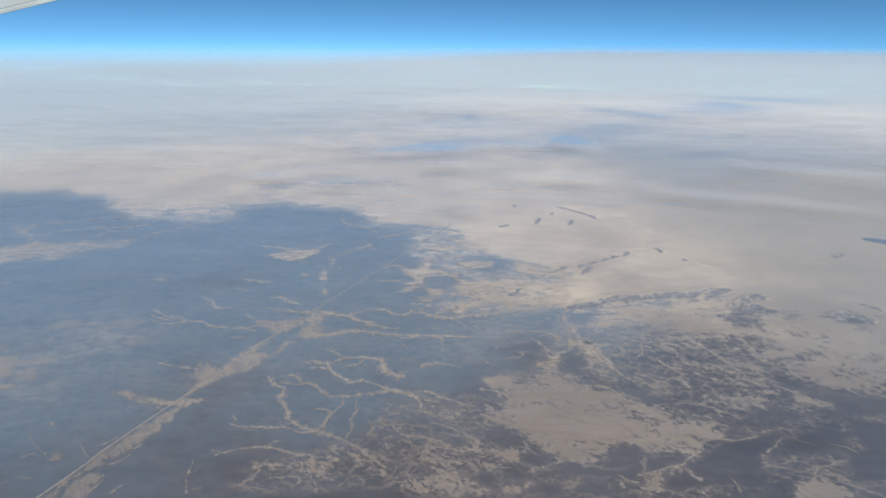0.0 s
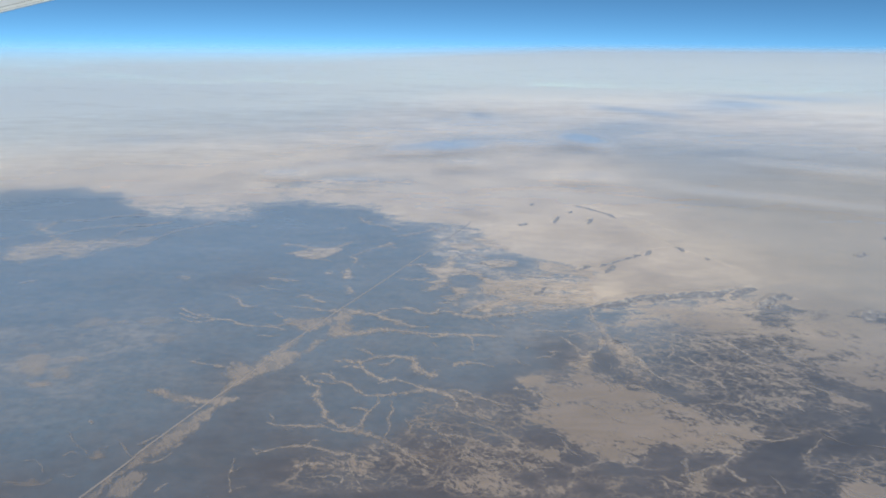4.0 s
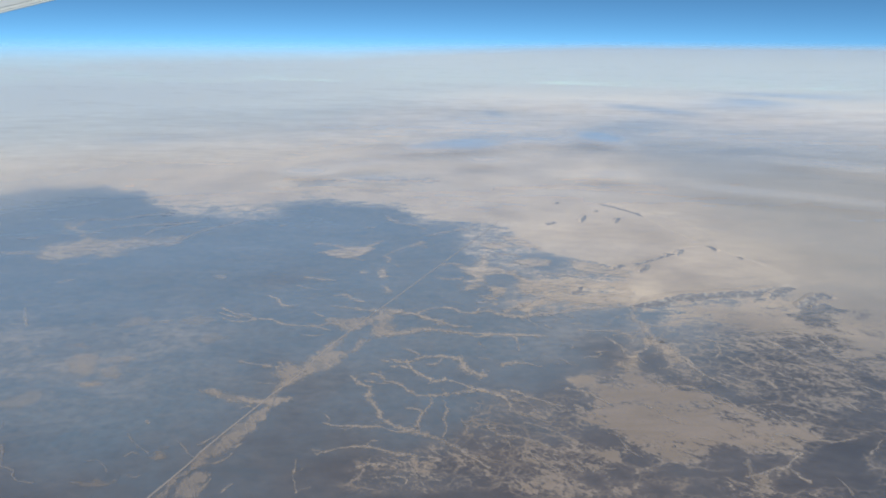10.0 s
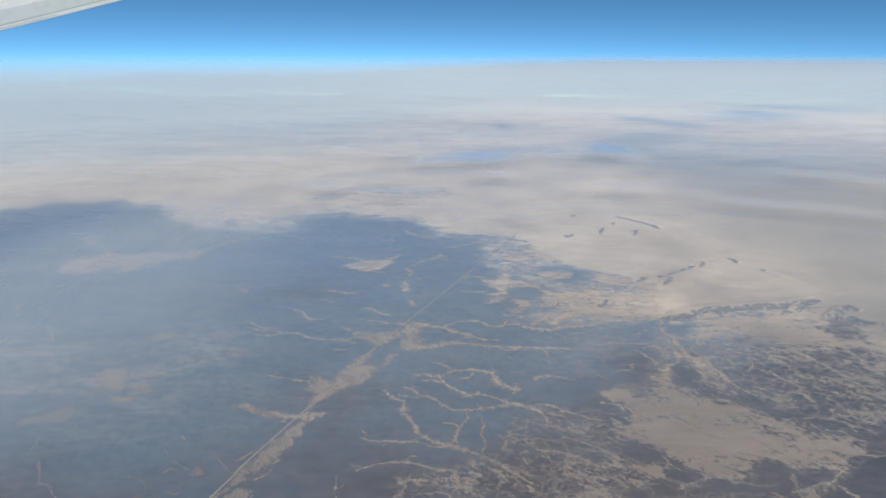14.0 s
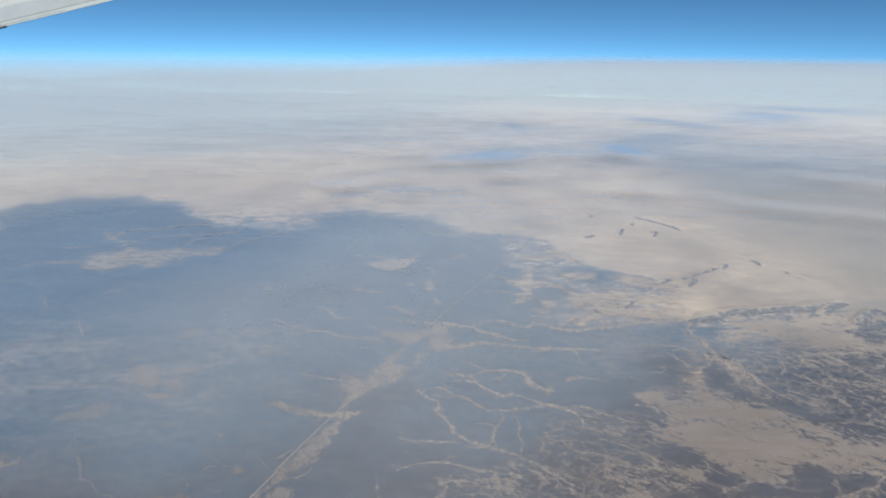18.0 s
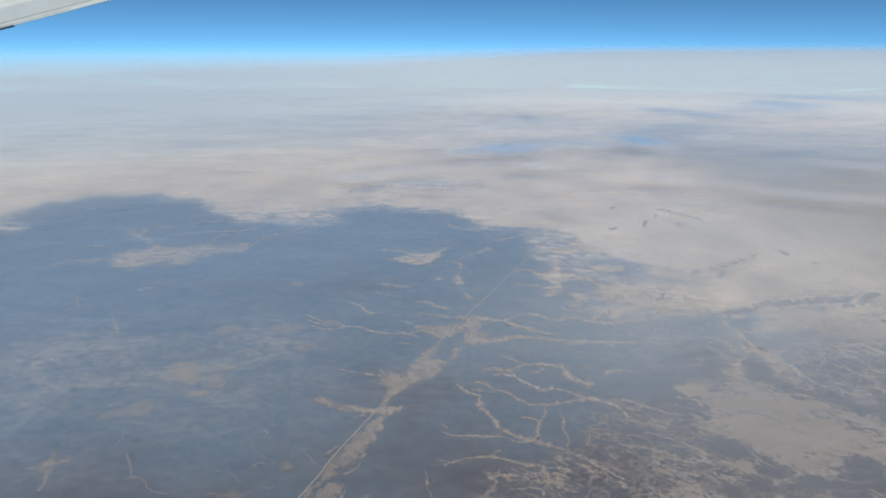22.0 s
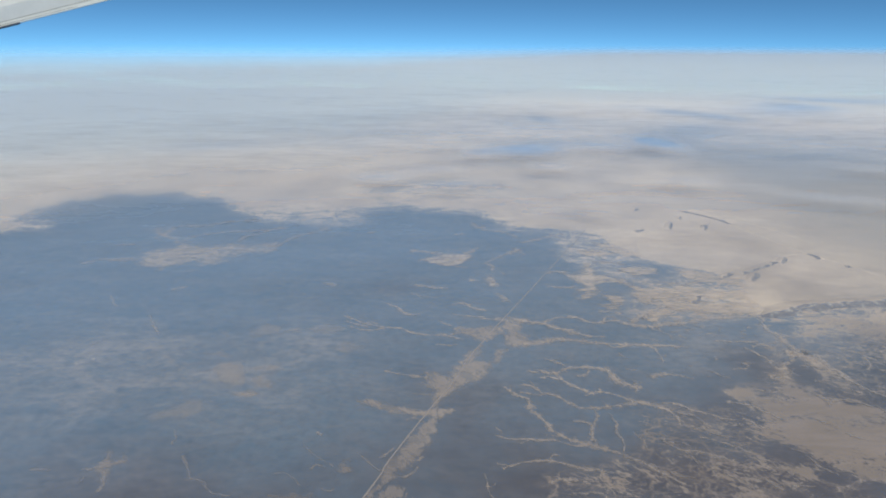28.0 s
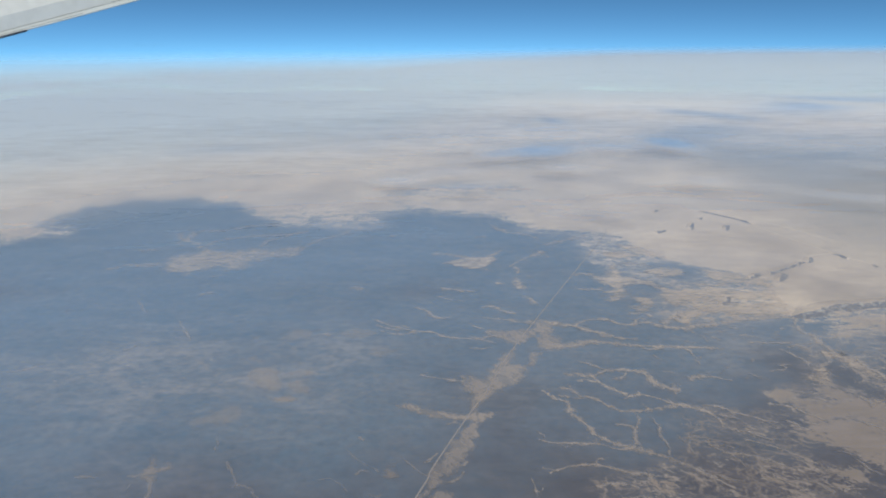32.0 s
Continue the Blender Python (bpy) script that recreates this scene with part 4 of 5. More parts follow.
# the left of the plain
sand_sheet([(-258.4, 297.1), (-265.3, 305.9), (-267.7, 315.6), (-266.2, 322.0), (-260.9, 328.9), (-256.6, 335.9), (-264.2, 344.5), (-273.4, 352.2), (-282.8, 357.7), (-288.7, 367.7), (-278.1, 359.4), (-280.4, 369.7), (-277.0, 371.4), (-272.8, 357.3), (-263.5, 349.4), (-252.8, 338.5), (-242.4, 337.1), (-229.8, 335.9), (-226.6, 343.1), (-220.3, 339.0), (-212.6, 342.0), (-204.5, 342.7), (-201.7, 350.0), (-197.4, 344.5), (-199.3, 332.0), (-207.6, 323.8), (-212.4, 319.3), (-217.9, 314.8), (-218.1, 304.1), (-226.1, 304.4), (-235.4, 309.4), (-240.0, 304.2), (-243.0, 294.8), (-250.8, 295.0)], "long ragged sand flat on the far plain", 3.0, 0.62, FLAT_SAND)
wash_system([
    ([(-258.3, 345.0), (-252.9, 357.7), (-238.0, 366.8), (-216.0, 374.1), (-206.5, 381.8)], 4.5, 5.6),
    ([(-224.8, 345.5), (-224.2, 357.7), (-219.4, 364.5), (-215.3, 374.1)], 2.9, 4.4),
    ([(-199.3, 332.0), (-197.7, 350.3), (-192.8, 363.1), (-183.5, 375.7), (-179.9, 385.7)], 3.3, 4.9),
    ([(-276.7, 376.9), (-259.4, 378.5), (-250.2, 389.3), (-230.2, 395.6)], 5.6, 7.8),
    ([(-287.0, 306.1), (-277.2, 307.9), (-269.2, 310.5)], 4.1, 4.4),
    ([(-278.1, 359.4), (-277.2, 348.2), (-270.2, 344.0)], 3.1, 1.9),
    ([(-293.3, 331.7), (-282.0, 334.9)], 3.7, 3.7),
    ([(-225.5, 266.7), (-220.4, 271.7)], 3.4, 2.6),
    ([(-230.7, 292.2), (-226.0, 294.4)], 3.9, 3.0),
], "thin pale washes round the long sand flat", 0.5, 0.3, 1.2)
sand_sheet([(-113.2, 323.9), (-108.5, 329.4), (-103.8, 329.9), (-103.2, 337.3), (-95.6, 336.9), (-88.8, 335.4), (-84.2, 331.7), (-86.9, 325.3), (-90.4, 319.1), (-97.5, 315.6), (-104.2, 317.8), (-108.8, 321.3)], "pale sand flat with pointed ends", 1.6, 0.9, FLAT_SAND)
wash_system([
    ([(-120.9, 341.1), (-111.0, 339.9), (-103.0, 335.2)], 5.2, 4.1),
    ([(-91.3, 335.2), (-86.5, 341.0), (-81.7, 350.4)], 4.2, 2.8),
    ([(-98.3, 316.4), (-91.2, 315.2), (-86.9, 311.8)], 2.7, 1.3),
], "thin tails of the pointed sand flat", 0.7, 0.2, 0.6)
wash_system([
    ([(-77.6, 320.2), (-75.4, 324.4), (-71.9, 330.7), (-66.4, 337.5), (-62.0, 342.2), (-58.4, 349.2)], 2.5, 5.9),
    ([(-77.6, 320.2), (-73.7, 316.7), (-73.3, 308.4)], 3.9, 1.3),
    ([(-59.5, 346.8), (-54.7, 337.5)], 2.6, 1.5),
], "hooked sandy wash on the dark plain", 0.72, 0.2, 0.5)
sand_sheet([(-77.3, 296.7), (-75.7, 302.9), (-72.1, 294.6), (-70.4, 287.5), (-74.2, 286.3)], "small pale sand flat on the dark plain", 1.2, 0.8, FLAT_SAND)
sand_sheet([(-72.3, 278.0), (-69.2, 276.0), (-65.9, 269.8), (-65.7, 264.9), (-69.9, 268.7)], "small pale sand flat on the dark plain", 1.2, 0.75, FLAT_SAND)
sand_sheet([(-86.4, 294.2), (-82.7, 298.8), (-80.9, 293.9), (-83.7, 292.0)], "small pale sand flat on the dark plain", 1.2, 0.6, FLAT_SAND)
wash_system([
    ([(-87.8, 406.2), (-82.7, 395.0), (-77.9, 395.5)], 2.2, 5.7),
    ([(-80.8, 389.6), (-70.5, 386.4), (-62.5, 380.5), (-59.0, 373.1)], 5.1, 3.4),
    ([(-97.3, 374.5), (-92.4, 378.9)], 4.5, 4.5),
    ([(-57.6, 362.1), (-51.7, 366.3), (-42.4, 373.4), (-28.5, 385.2)], 5.2, 5.1),
    ([(-68.5, 306.2), (-66.0, 302.9)], 2.0, 1.5),
    ([(-152.3, 374.6), (-148.1, 375.0)], 5.3, 4.0),
    ([(-111.9, 284.7), (-104.4, 282.9), (-94.2, 281.5)], 2.9, 2.9),
    ([(-112.1, 273.8), (-106.6, 270.6), (-99.5, 268.3)], 2.2, 1.9),
    ([(-91.6, 262.0), (-86.2, 263.9), (-82.1, 259.4), (-75.8, 256.0)], 4.1, 3.2),
    ([(-91.4, 250.9), (-83.1, 249.7), (-75.3, 247.8), (-68.2, 247.2)], 2.4, 3.6),
    ([(-96.1, 243.7), (-89.8, 238.3)], 1.9, 1.2),
    ([(-116.6, 257.2), (-113.2, 251.0), (-109.1, 248.1), (-104.8, 249.8)], 1.0, 3.2),
    ([(-121.3, 259.5), (-116.4, 255.9)], 1.3, 1.3),
], "short pale washes on the dark plain", 0.66, 0.25, 0.7)
wash_system([
    ([(-136.7, 244.0), (-130.9, 239.6), (-125.6, 236.5), (-117.5, 234.3)], 1.5, 2.0),
    ([(-135.0, 238.7), (-130.1, 235.6), (-124.5, 233.8)], 1.5, 1.4),
    ([(-132.4, 233.7), (-127.4, 231.3), (-121.6, 231.2), (-117.5, 234.3)], 1.7, 2.8),
    ([(-126.9, 237.6), (-123.4, 238.5), (-120.8, 236.9)], 2.4, 1.2),
    ([(-117.0, 234.4), (-110.6, 233.7), (-104.5, 229.8), (-92.6, 229.1), (-84.4, 226.0)], 1.6, 1.4),
], "comb-shaped streaks of pale sand", 0.75, 0.2, 0.3)
sand_sheet([(-36.7, 309.9), (-28.6, 308.0), (-25.8, 319.2), (-22.8, 326.3), (-19.0, 331.6), (-18.8, 323.7), (-21.9, 315.9), (-21.0, 308.7), (-12.4, 307.7), (-7.6, 303.0), (-4.9, 294.1), (-9.9, 296.9), (-15.5, 299.7), (-19.8, 295.2), (-22.6, 290.9), (-26.7, 284.3), (-32.2, 282.3), (-28.3, 292.0), (-33.9, 298.9)], "star-shaped pale sand flat near the track", 2.0, 0.88, FLAT_SAND)
sand_sheet([(-34.0, 274.7), (-26.8, 285.8), (-22.1, 286.2), (-24.5, 279.2), (-30.5, 273.6)], "pale sand flat on the dark plain", 1.4, 0.6, FLAT_SAND)
sand_sheet([(-24.4, 267.8), (-16.0, 272.0), (-15.0, 267.2), (-18.7, 262.9), (-22.5, 263.2)], "pale sand flat on the dark plain", 1.4, 0.6, FLAT_SAND)
wash_system([
    ([(-36.1, 310.0), (-40.7, 312.3), (-44.9, 308.3)], 4.0, 2.2),
    ([(-9.7, 302.8), (-4.9, 293.3), (0.9, 287.5), (8.0, 290.5), (17.5, 289.0), (22.8, 283.4)], 3.9, 5.1),
    ([(-3.4, 271.0), (3.3, 283.9), (10.0, 283.0), (16.0, 276.2), (31.4, 274.1), (45.1, 274.6)], 2.9, 6.3),
    ([(-8.1, 253.5), (-2.1, 263.6), (4.2, 268.2), (11.0, 266.8)], 3.2, 4.1),
    ([(-14.4, 249.9), (-10.0, 255.8), (-5.8, 256.2)], 2.8, 3.8),
    ([(-6.1, 319.2), (2.8, 315.4), (12.8, 321.0)], 4.5, 3.9),
    ([(-18.7, 329.6), (-8.7, 330.6), (-2.1, 326.2)], 4.0, 3.5),
    ([(-22.6, 348.1), (-11.4, 349.2)], 4.4, 4.4),
    ([(-21.2, 281.0), (-17.0, 276.9), (-13.2, 278.7)], 2.9, 2.6),
    ([(10.4, 301.2), (21.5, 298.9), (33.8, 305.1)], 4.2, 2.8),
    ([(16.9, 262.6), (27.9, 268.3), (40.6, 268.0)], 3.3, 3.4),
    ([(-6.5, 277.8), (-1.4, 274.0), (4.2, 277.3)], 3.2, 2.4),
    ([(-46.5, 289.6), (-38.0, 288.7), (-32.5, 292.4)], 3.1, 2.8),
    ([(-26.3, 258.9), (-21.2, 261.3), (-16.2, 257.8)], 2.4, 2.3),
], "ragged sandy washes at the edge of the plateau", 0.66, 0.9, 0.9)
sand_sheet([(-173.0, 192.3), (-171.7, 196.7), (-167.4, 198.8), (-161.2, 193.2), (-158.2, 185.3), (-161.3, 182.3), (-167.0, 185.4)], "faint rounded patch of sand on dark gravel", 1.1, 0.42, CHANNEL_SAND)
sand_sheet([(-156.6, 187.0), (-152.9, 190.1), (-146.7, 185.4), (-148.1, 181.8), (-153.9, 183.3)], "faint rounded patch of sand on dark gravel", 1.1, 0.36, CHANNEL_SAND)
sand_sheet([(-159.6, 195.0), (-153.6, 198.5), (-147.6, 194.6), (-153.9, 192.5)], "faint rounded patch of sand on dark gravel", 1.1, 0.32, CHANNEL_SAND)
sand_sheet([(-158.1, 177.7), (-152.4, 179.2), (-149.8, 177.2), (-155.1, 175.7)], "faint rounded patch of sand on dark gravel", 1.1, 0.5, CHANNEL_SAND)
sand_sheet([(-172.4, 223.3), (-168.3, 233.1), (-159.7, 231.5), (-158.5, 223.9), (-166.4, 221.1)], "faint rounded patch of sand on dark gravel", 1.1, 0.28, CHANNEL_SAND)
sand_sheet([(-156.8, 227.3), (-153.5, 230.3), (-151.8, 225.5)], "faint rounded patch of sand on dark gravel", 1.1, 0.5, CHANNEL_SAND)
sand_sheet([(-150.0, 230.6), (-142.0, 234.1), (-133.1, 231.4), (-140.4, 225.3)], "faint rounded patch of sand on dark gravel", 1.1, 0.3, CHANNEL_SAND)
sand_sheet([(-183.2, 223.6), (-180.3, 225.4), (-177.6, 220.2)], "faint rounded patch of sand on dark gravel", 1.1, 0.3, CHANNEL_SAND)
sand_sheet([(-180.9, 204.1), (-175.7, 206.4), (-171.4, 203.0)], "faint rounded patch of sand on dark gravel", 1.1, 0.28, CHANNEL_SAND)
sand_sheet([(-157.6, 281.6), (-154.9, 285.8), (-148.8, 282.3), (-151.1, 278.2)], "faint rounded patch of sand on dark gravel", 1.1, 0.45, CHANNEL_SAND)
sand_sheet([(-134.5, 212.4), (-130.6, 218.7), (-122.7, 216.3), (-126.9, 210.1)], "faint rounded patch of sand on dark gravel", 1.1, 0.2, CHANNEL_SAND)
sand_sheet([(-116.1, 138.8), (-116.7, 141.9), (-115.5, 144.6), (-113.3, 145.5), (-109.5, 142.4), (-111.9, 139.6)], "pale sand flat on the dark plain", 1.2, 0.55, FLAT_SAND)
sand_sheet([(-130.6, 129.3), (-125.9, 130.9), (-120.8, 131.3), (-119.9, 133.4), (-118.3, 131.5), (-120.4, 129.3), (-126.1, 128.9)], "pale sand flat on the dark plain", 1.0, 0.5, FLAT_SAND)
wash_system([
    ([(-127.7, 152.0), (-124.5, 148.7), (-121.0, 145.7), (-116.6, 142.4)], 0.4, 0.8),
    ([(-111.4, 150.1), (-106.5, 144.2), (-103.5, 141.9)], 0.6, 0.6),
    ([(-132.5, 137.9), (-130.1, 138.8), (-126.5, 137.3), (-123.1, 133.8)], 0.8, 0.4),
    ([(-149.3, 132.4), (-144.4, 129.0), (-139.9, 128.6)], 0.5, 0.8),
    ([(-125.3, 158.6), (-123.2, 157.2)], 1.0, 0.8),
    ([(-220.3, 236.8), (-212.7, 225.7), (-207.3, 220.6)], 0.8, 0.6),
    ([(-122.6, 141.0), (-121.4, 143.1), (-118.2, 141.8)], 0.8, 0.6),
    ([(-117.6, 133.7), (-115.0, 132.6), (-113.9, 134.0)], 0.5, 0.8),
], "thin winding sandy wash on the dark plain", 0.5, 0.5, 0.5)
sand_sheet([(-181.7, 136.4), (-182.0, 140.3), (-183.3, 144.9), (-180.4, 142.8), (-178.3, 141.9), (-178.2, 139.9), (-176.7, 139.1), (-176.0, 141.6), (-178.2, 143.5), (-176.7, 144.4), (-173.3, 141.8), (-174.3, 139.0), (-176.5, 136.9), (-176.5, 134.3), (-178.4, 134.6)], "pale sand flat with a dark hollow on the plain", 0.9, 0.7, FLAT_SAND)
wash_system([
    ([(-178.1, 135.1), (-176.0, 131.6), (-174.8, 127.3)], 1.1, 1.4),
    ([(-184.6, 136.0), (-181.2, 136.7)], 1.0, 0.8),
    ([(-181.7, 132.7), (-181.8, 129.7)], 0.6, 0.6),
    ([(-198.5, 134.5), (-192.6, 135.3)], 0.7, 0.7),
    ([(-160.3, 144.0), (-156.6, 139.3), (-154.3, 135.5), (-151.7, 134.1), (-148.9, 133.0), (-146.7, 130.1)], 0.9, 0.6),
    ([(-168.2, 155.6), (-166.2, 151.5), (-165.7, 148.2)], 0.5, 0.4),
    ([(-215.9, 231.2), (-210.5, 223.8), (-206.4, 218.8)], 0.9, 0.7),
    ([(-228.8, 207.9), (-226.1, 213.0)], 2.0, 1.5),
    ([(-252.7, 196.5), (-257.2, 190.8), (-262.3, 189.1)], 2.7, 2.4),
    ([(-277.1, 243.6), (-274.2, 245.2)], 3.0, 2.3),
    ([(-269.9, 253.0), (-266.5, 251.9)], 2.0, 1.5),
    ([(-251.6, 258.7), (-243.8, 249.1), (-239.6, 244.9)], 1.0, 0.8),
    ([(-292.3, 299.1), (-287.6, 304.2)], 5.1, 4.1),
    ([(-280.5, 305.7), (-265.8, 308.0)], 3.9, 3.9),
], "thin winding sandy wash on the dark plain", 0.5, 0.4, 0.5)
sand_sheet([(-180.4, 160.8), (-175.4, 166.3), (-172.5, 170.6), (-167.3, 172.7), (-165.6, 165.9), (-171.3, 162.2), (-175.5, 159.7)], "faint rounded patch of sand on dark gravel", 1.6, 0.25, CHANNEL_SAND)
sand_sheet([(-160.4, 177.9), (-156.2, 179.7), (-150.5, 178.7), (-153.1, 176.4), (-156.7, 175.7)], "faint rounded patch of sand on dark gravel", 1.0, 0.5, CHANNEL_SAND)
# pale ridges of the plateau
sand_ridge([(87.6, 423.1), (94.7, 399.3), (101.4, 379.3), (109.3, 361.2), (119.7, 345.1), (128.5, 328.4), (134.3, 314.6)], 3.4, 0.3, "pale wind-swept ridge on the sandy plateau")
sand_ridge([(58.1, 321.5), (72.2, 332.4), (89.7, 350.5), (99.7, 356.9), (109.6, 360.2)], 1.8, 0.35, "pale wind-swept ridge on the sandy plateau")
sand_ridge([(44.5, 265.1), (59.4, 271.7), (74.2, 278.6), (91.4, 283.0), (112.4, 289.4), (128.5, 298.5)], 2.0, 0.3, "pale wind-swept ridge on the sandy plateau")
sand_ridge([(69.1, 470.1), (86.8, 454.0), (100.7, 429.2), (112.9, 405.4), (122.4, 380.3)], 4.5, 0.3, "pale wind-swept ridge on the sandy plateau")
# the straight track
track([(-13, 400), (-23, 369), (-76, 228), (-87, 191), (-93, 174), (-102, 146), (-105, 134), (-127, 66)], 0.36)
lake(259, 386, 28, 12, -22)
# rills and flecks beyond counting
scatter("rills", 70, (-8, 205), (56, 46), 8, 55, (2, 6), (0.35, 0.8), "tiny pale rills in dark gravel", "rills", 1700, 0.6)
scatter("rills", 60, (-30, 140), (150, 95), -38, 30, (4, 12), (0.5, 1.5), "thin pale rills in stony ground", "rills", 900, 0.55)
# escarpments
escarpment([(43.6, 263.0), (50.0, 264.9), (58.6, 269.0), (70.5, 274.8), (87.4, 279.1), (107.8, 284.5), (118.2, 289.2), (127.5, 294.6)], 1.5, 3.4, "long dark gullied cliff below the sandy plateau")
escarpment([(110.4, 277.0), (116.0, 285.3), (121.8, 289.5)], 1.3, 2.0, "dark end of the long cliff", 5)
escarpment([(118.1, 267.1), (124.2, 272.2), (131.4, 280.4), (136.1, 285.7)], 1.5, 2.6, "short dark spur of broken cliffs", 5)
escarpment([(136.1, 285.7), (138.3, 283.8), (138.8, 279.6)], 1.2, 2.2, "short dark spur of broken cliffs", 5)
escarpment([(123.3, 265.0), (127.4, 268.0), (131.3, 272.9)], 1.2, 2.2, "short dark spur of broken cliffs", 4)
escarpment([(56.7, 317.7), (65.8, 325.1), (77.5, 334.9), (85.6, 341.7)], 0.45, 1.1, "low dark scarp in the pale sand", 5)
escarpment([(57.4, 308.1), (61.8, 314.6), (65.0, 320.4)], 0.8, 2.0, "low dark scarp in the pale sand", 4)
escarpment([(44.9, 310.4), (49.6, 315.3), (51.8, 317.3)], 0.7, 1.8, "low dark scarp in the pale sand", 4)
escarpment([(85.3, 339.6), (89.8, 346.3), (91.7, 348.6)], 1.0, 1.6, "small dark rocky butte in the pale sand", 4)
escarpment([(78.4, 335.0), (81.5, 339.3)], 0.6, 1.0, "small dark rocky butte in the pale sand", 4)
escarpment([(108.5, 358.9), (110.4, 354.7), (110.5, 349.4)], 0.9, 1.6, "low dark scarp in the pale sand", 5)
escarpment([(119.2, 337.0), (121.8, 338.3)], 0.8, 1.2, "small dark rocky butte in the pale sand", 3)
escarpment([(62.8, 458.4), (71.4, 448.8), (80.9, 436.5), (87.6, 423.1)], 0.45, 1.6, "straight far scarp on the pale plateau")
escarpment([(41.8, 404.9), (45.6, 415.5), (47.7, 421.8)], 0.8, 1.6, "small dark rocky butte in the pale sand", 4)
escarpment([(64.7, 404.5), (68.4, 413.5), (70.5, 418.2)], 0.5, 1.2, "small dark rocky butte in the pale sand", 4)
escarpment([(56.0, 432.1), (59.2, 437.4)], 0.6, 1.0, "small dark rocky butte in the pale sand", 4)
escarpment([(29.6, 452.9), (33.2, 458.6)], 0.8, 1.6, "small dark rocky butte in the pale sand", 4)
escarpment([(19.1, 394.1), (25.3, 400.3)], 0.6, 1.3, "small dark rocky butte in the pale sand", 4)
escarpment([(-173.2, 492.3), (-171.1, 501.5)], 1.0, 2.2, "dark hill at the end of the plain", 5)
escarpment([(208.5, 350.9), (213.6, 354.6), (217.0, 356.0)], 1.0, 1.8, "low dark scarp in the pale sand", 4)
escarpment([(160.0, 261.7), (169.0, 265.6), (173.4, 260.4), (175.0, 255.8)], 1.3, 4.0, "low dark rocky rise in the pale sand", 6)
escarpment([(180.8, 277.8), (185.5, 274.8), (188.7, 271.8)], 0.6, 1.4, "low dark scarp in the pale sand", 5)
escarpment([(18.2, 272.9), (22.2, 278.9), (24.5, 284.3)], 0.6, 1.8, "low dark scarp in the pale sand", 4)

# ---- haze sheets, milky sheet, wing ----
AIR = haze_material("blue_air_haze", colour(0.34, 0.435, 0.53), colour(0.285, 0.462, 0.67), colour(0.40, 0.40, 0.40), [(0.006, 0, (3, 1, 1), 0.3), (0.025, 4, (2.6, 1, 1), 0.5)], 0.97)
VEIL = haze_material("haze_veil", colour(0.62, 0.545, 0.46), colour(0.40, 0.44, 0.435), colour(0.42, 0.42, 0.42), [(0.006, 0, (1.6, 1, 1), 1.4), (0.03, 6, (2.2, 1, 1), 1.3), (0.1, 6, (2.2, 1, 1), 0.5)], 0.99)


def eased(v, low, high):
    k = np.clip((v - low) / (high - low), 0, 1)
    return k * k * (3 - 2 * k)


def haze_sheet(name, radii, height, thickness, uneven, distance, material, label, bank_shade=False):
    """A sheet painted as haze over the desert; height, thickness, tone and unevenness follow from radius and angle."""
    x, y, r, a = polar(np.array(radii), 0.5, 6.0)
    x, y, r, a = x[:, ::-1], y[:, ::-1], r[:, ::-1], a[:, ::-1]
    a = (a + 180) % 360 - 180
    mesh = sheet_mesh(name, x, y, height(x, y, r), closed=True)
    give(mesh, "thickness", thickness(x, y, r, a))
    give(mesh, "uneven", uneven(x, y, r, a))
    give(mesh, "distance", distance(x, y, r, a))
    give(mesh, "blue_tint", np.clip(1.7 * blue_tints(x, y, r), 0, 0.92) if bank_shade else 0 * r)
    # where the darker grey is painted into the veil's colour
    give(mesh, "bank_shade", np.maximum(eased(r, 2500, 3500), 0.9 * eased(-a, -2, 30) * eased(r, 650, 1100)) if bank_shade else 0 * r)
    mesh.materials.append(material)
    return tagged(new(name, mesh), label, "haze", kind="stuff")


VEIL_RADII, VEIL_HEIGHTS = [330, 600, 1000, 2000, 3000, 3700, 4100], [12, 10, 13, 38, 78, 118, 152]
VEIL_EDGE = [429, 468, 498, 469, 453, 454, 474, 514, 616, 712]
# blue haze painted into the veil's colour: middle, half sizes, turn, strength
VEIL_TINTS = [
    (-30, 649, 35, 47, 1, 0.75),
    (-81, 632, 25, 31, 5, 0.4),
    (107, 745, 37, 57, -10, 0.75),
    (28, 700, 38, 33, -4, 0.45),
    (-175, 503, 23, 23, 17, 0.4),
    (-137, 546, 35, 26, 12, 0.3),
    (215, 1047, 43, 47, -13, 0.25),
    (273, 995, 46, 51, -17, 0.28),
    (429, 1138, 83, 76, -22, 0.3),
    (7, 947, 21, 45, -2, 0.35),
    (88, 506, 23, 22, -13, 0.3),
    (163, 468, 31, 15, -22, 0.25),
    (300, 580, 66, 19, -29, 0.3),
    (225, 446, 46, 12, -29, 0.25),
    (-11, 560, 20, 21, -1, 0.3),
    (-115, 481, 26, 11, 11, 0.3),
    (184, 836, 46, 60, -14, 0.25),
    (580, 1281, 76, 59, -25, 0.25),
    (-365, 627, 38, 31, 28, 0.15),
]


def blue_tints(x, y, r):
    """Where blue haze is painted into the veil's colour."""
    u, w = x + 0.02 * r * np.sin(x / 60 + y / 70), y + 0.02 * r * np.sin(x / 55 + y / 160 + 1)
    return sum(k * spot(u, w, cx, cy, rx, ry, turn) for cx, cy, rx, ry, turn, k in VEIL_TINTS)


far_radii = 1 / np.linspace(1 / 70, 1 / 4050, 160)
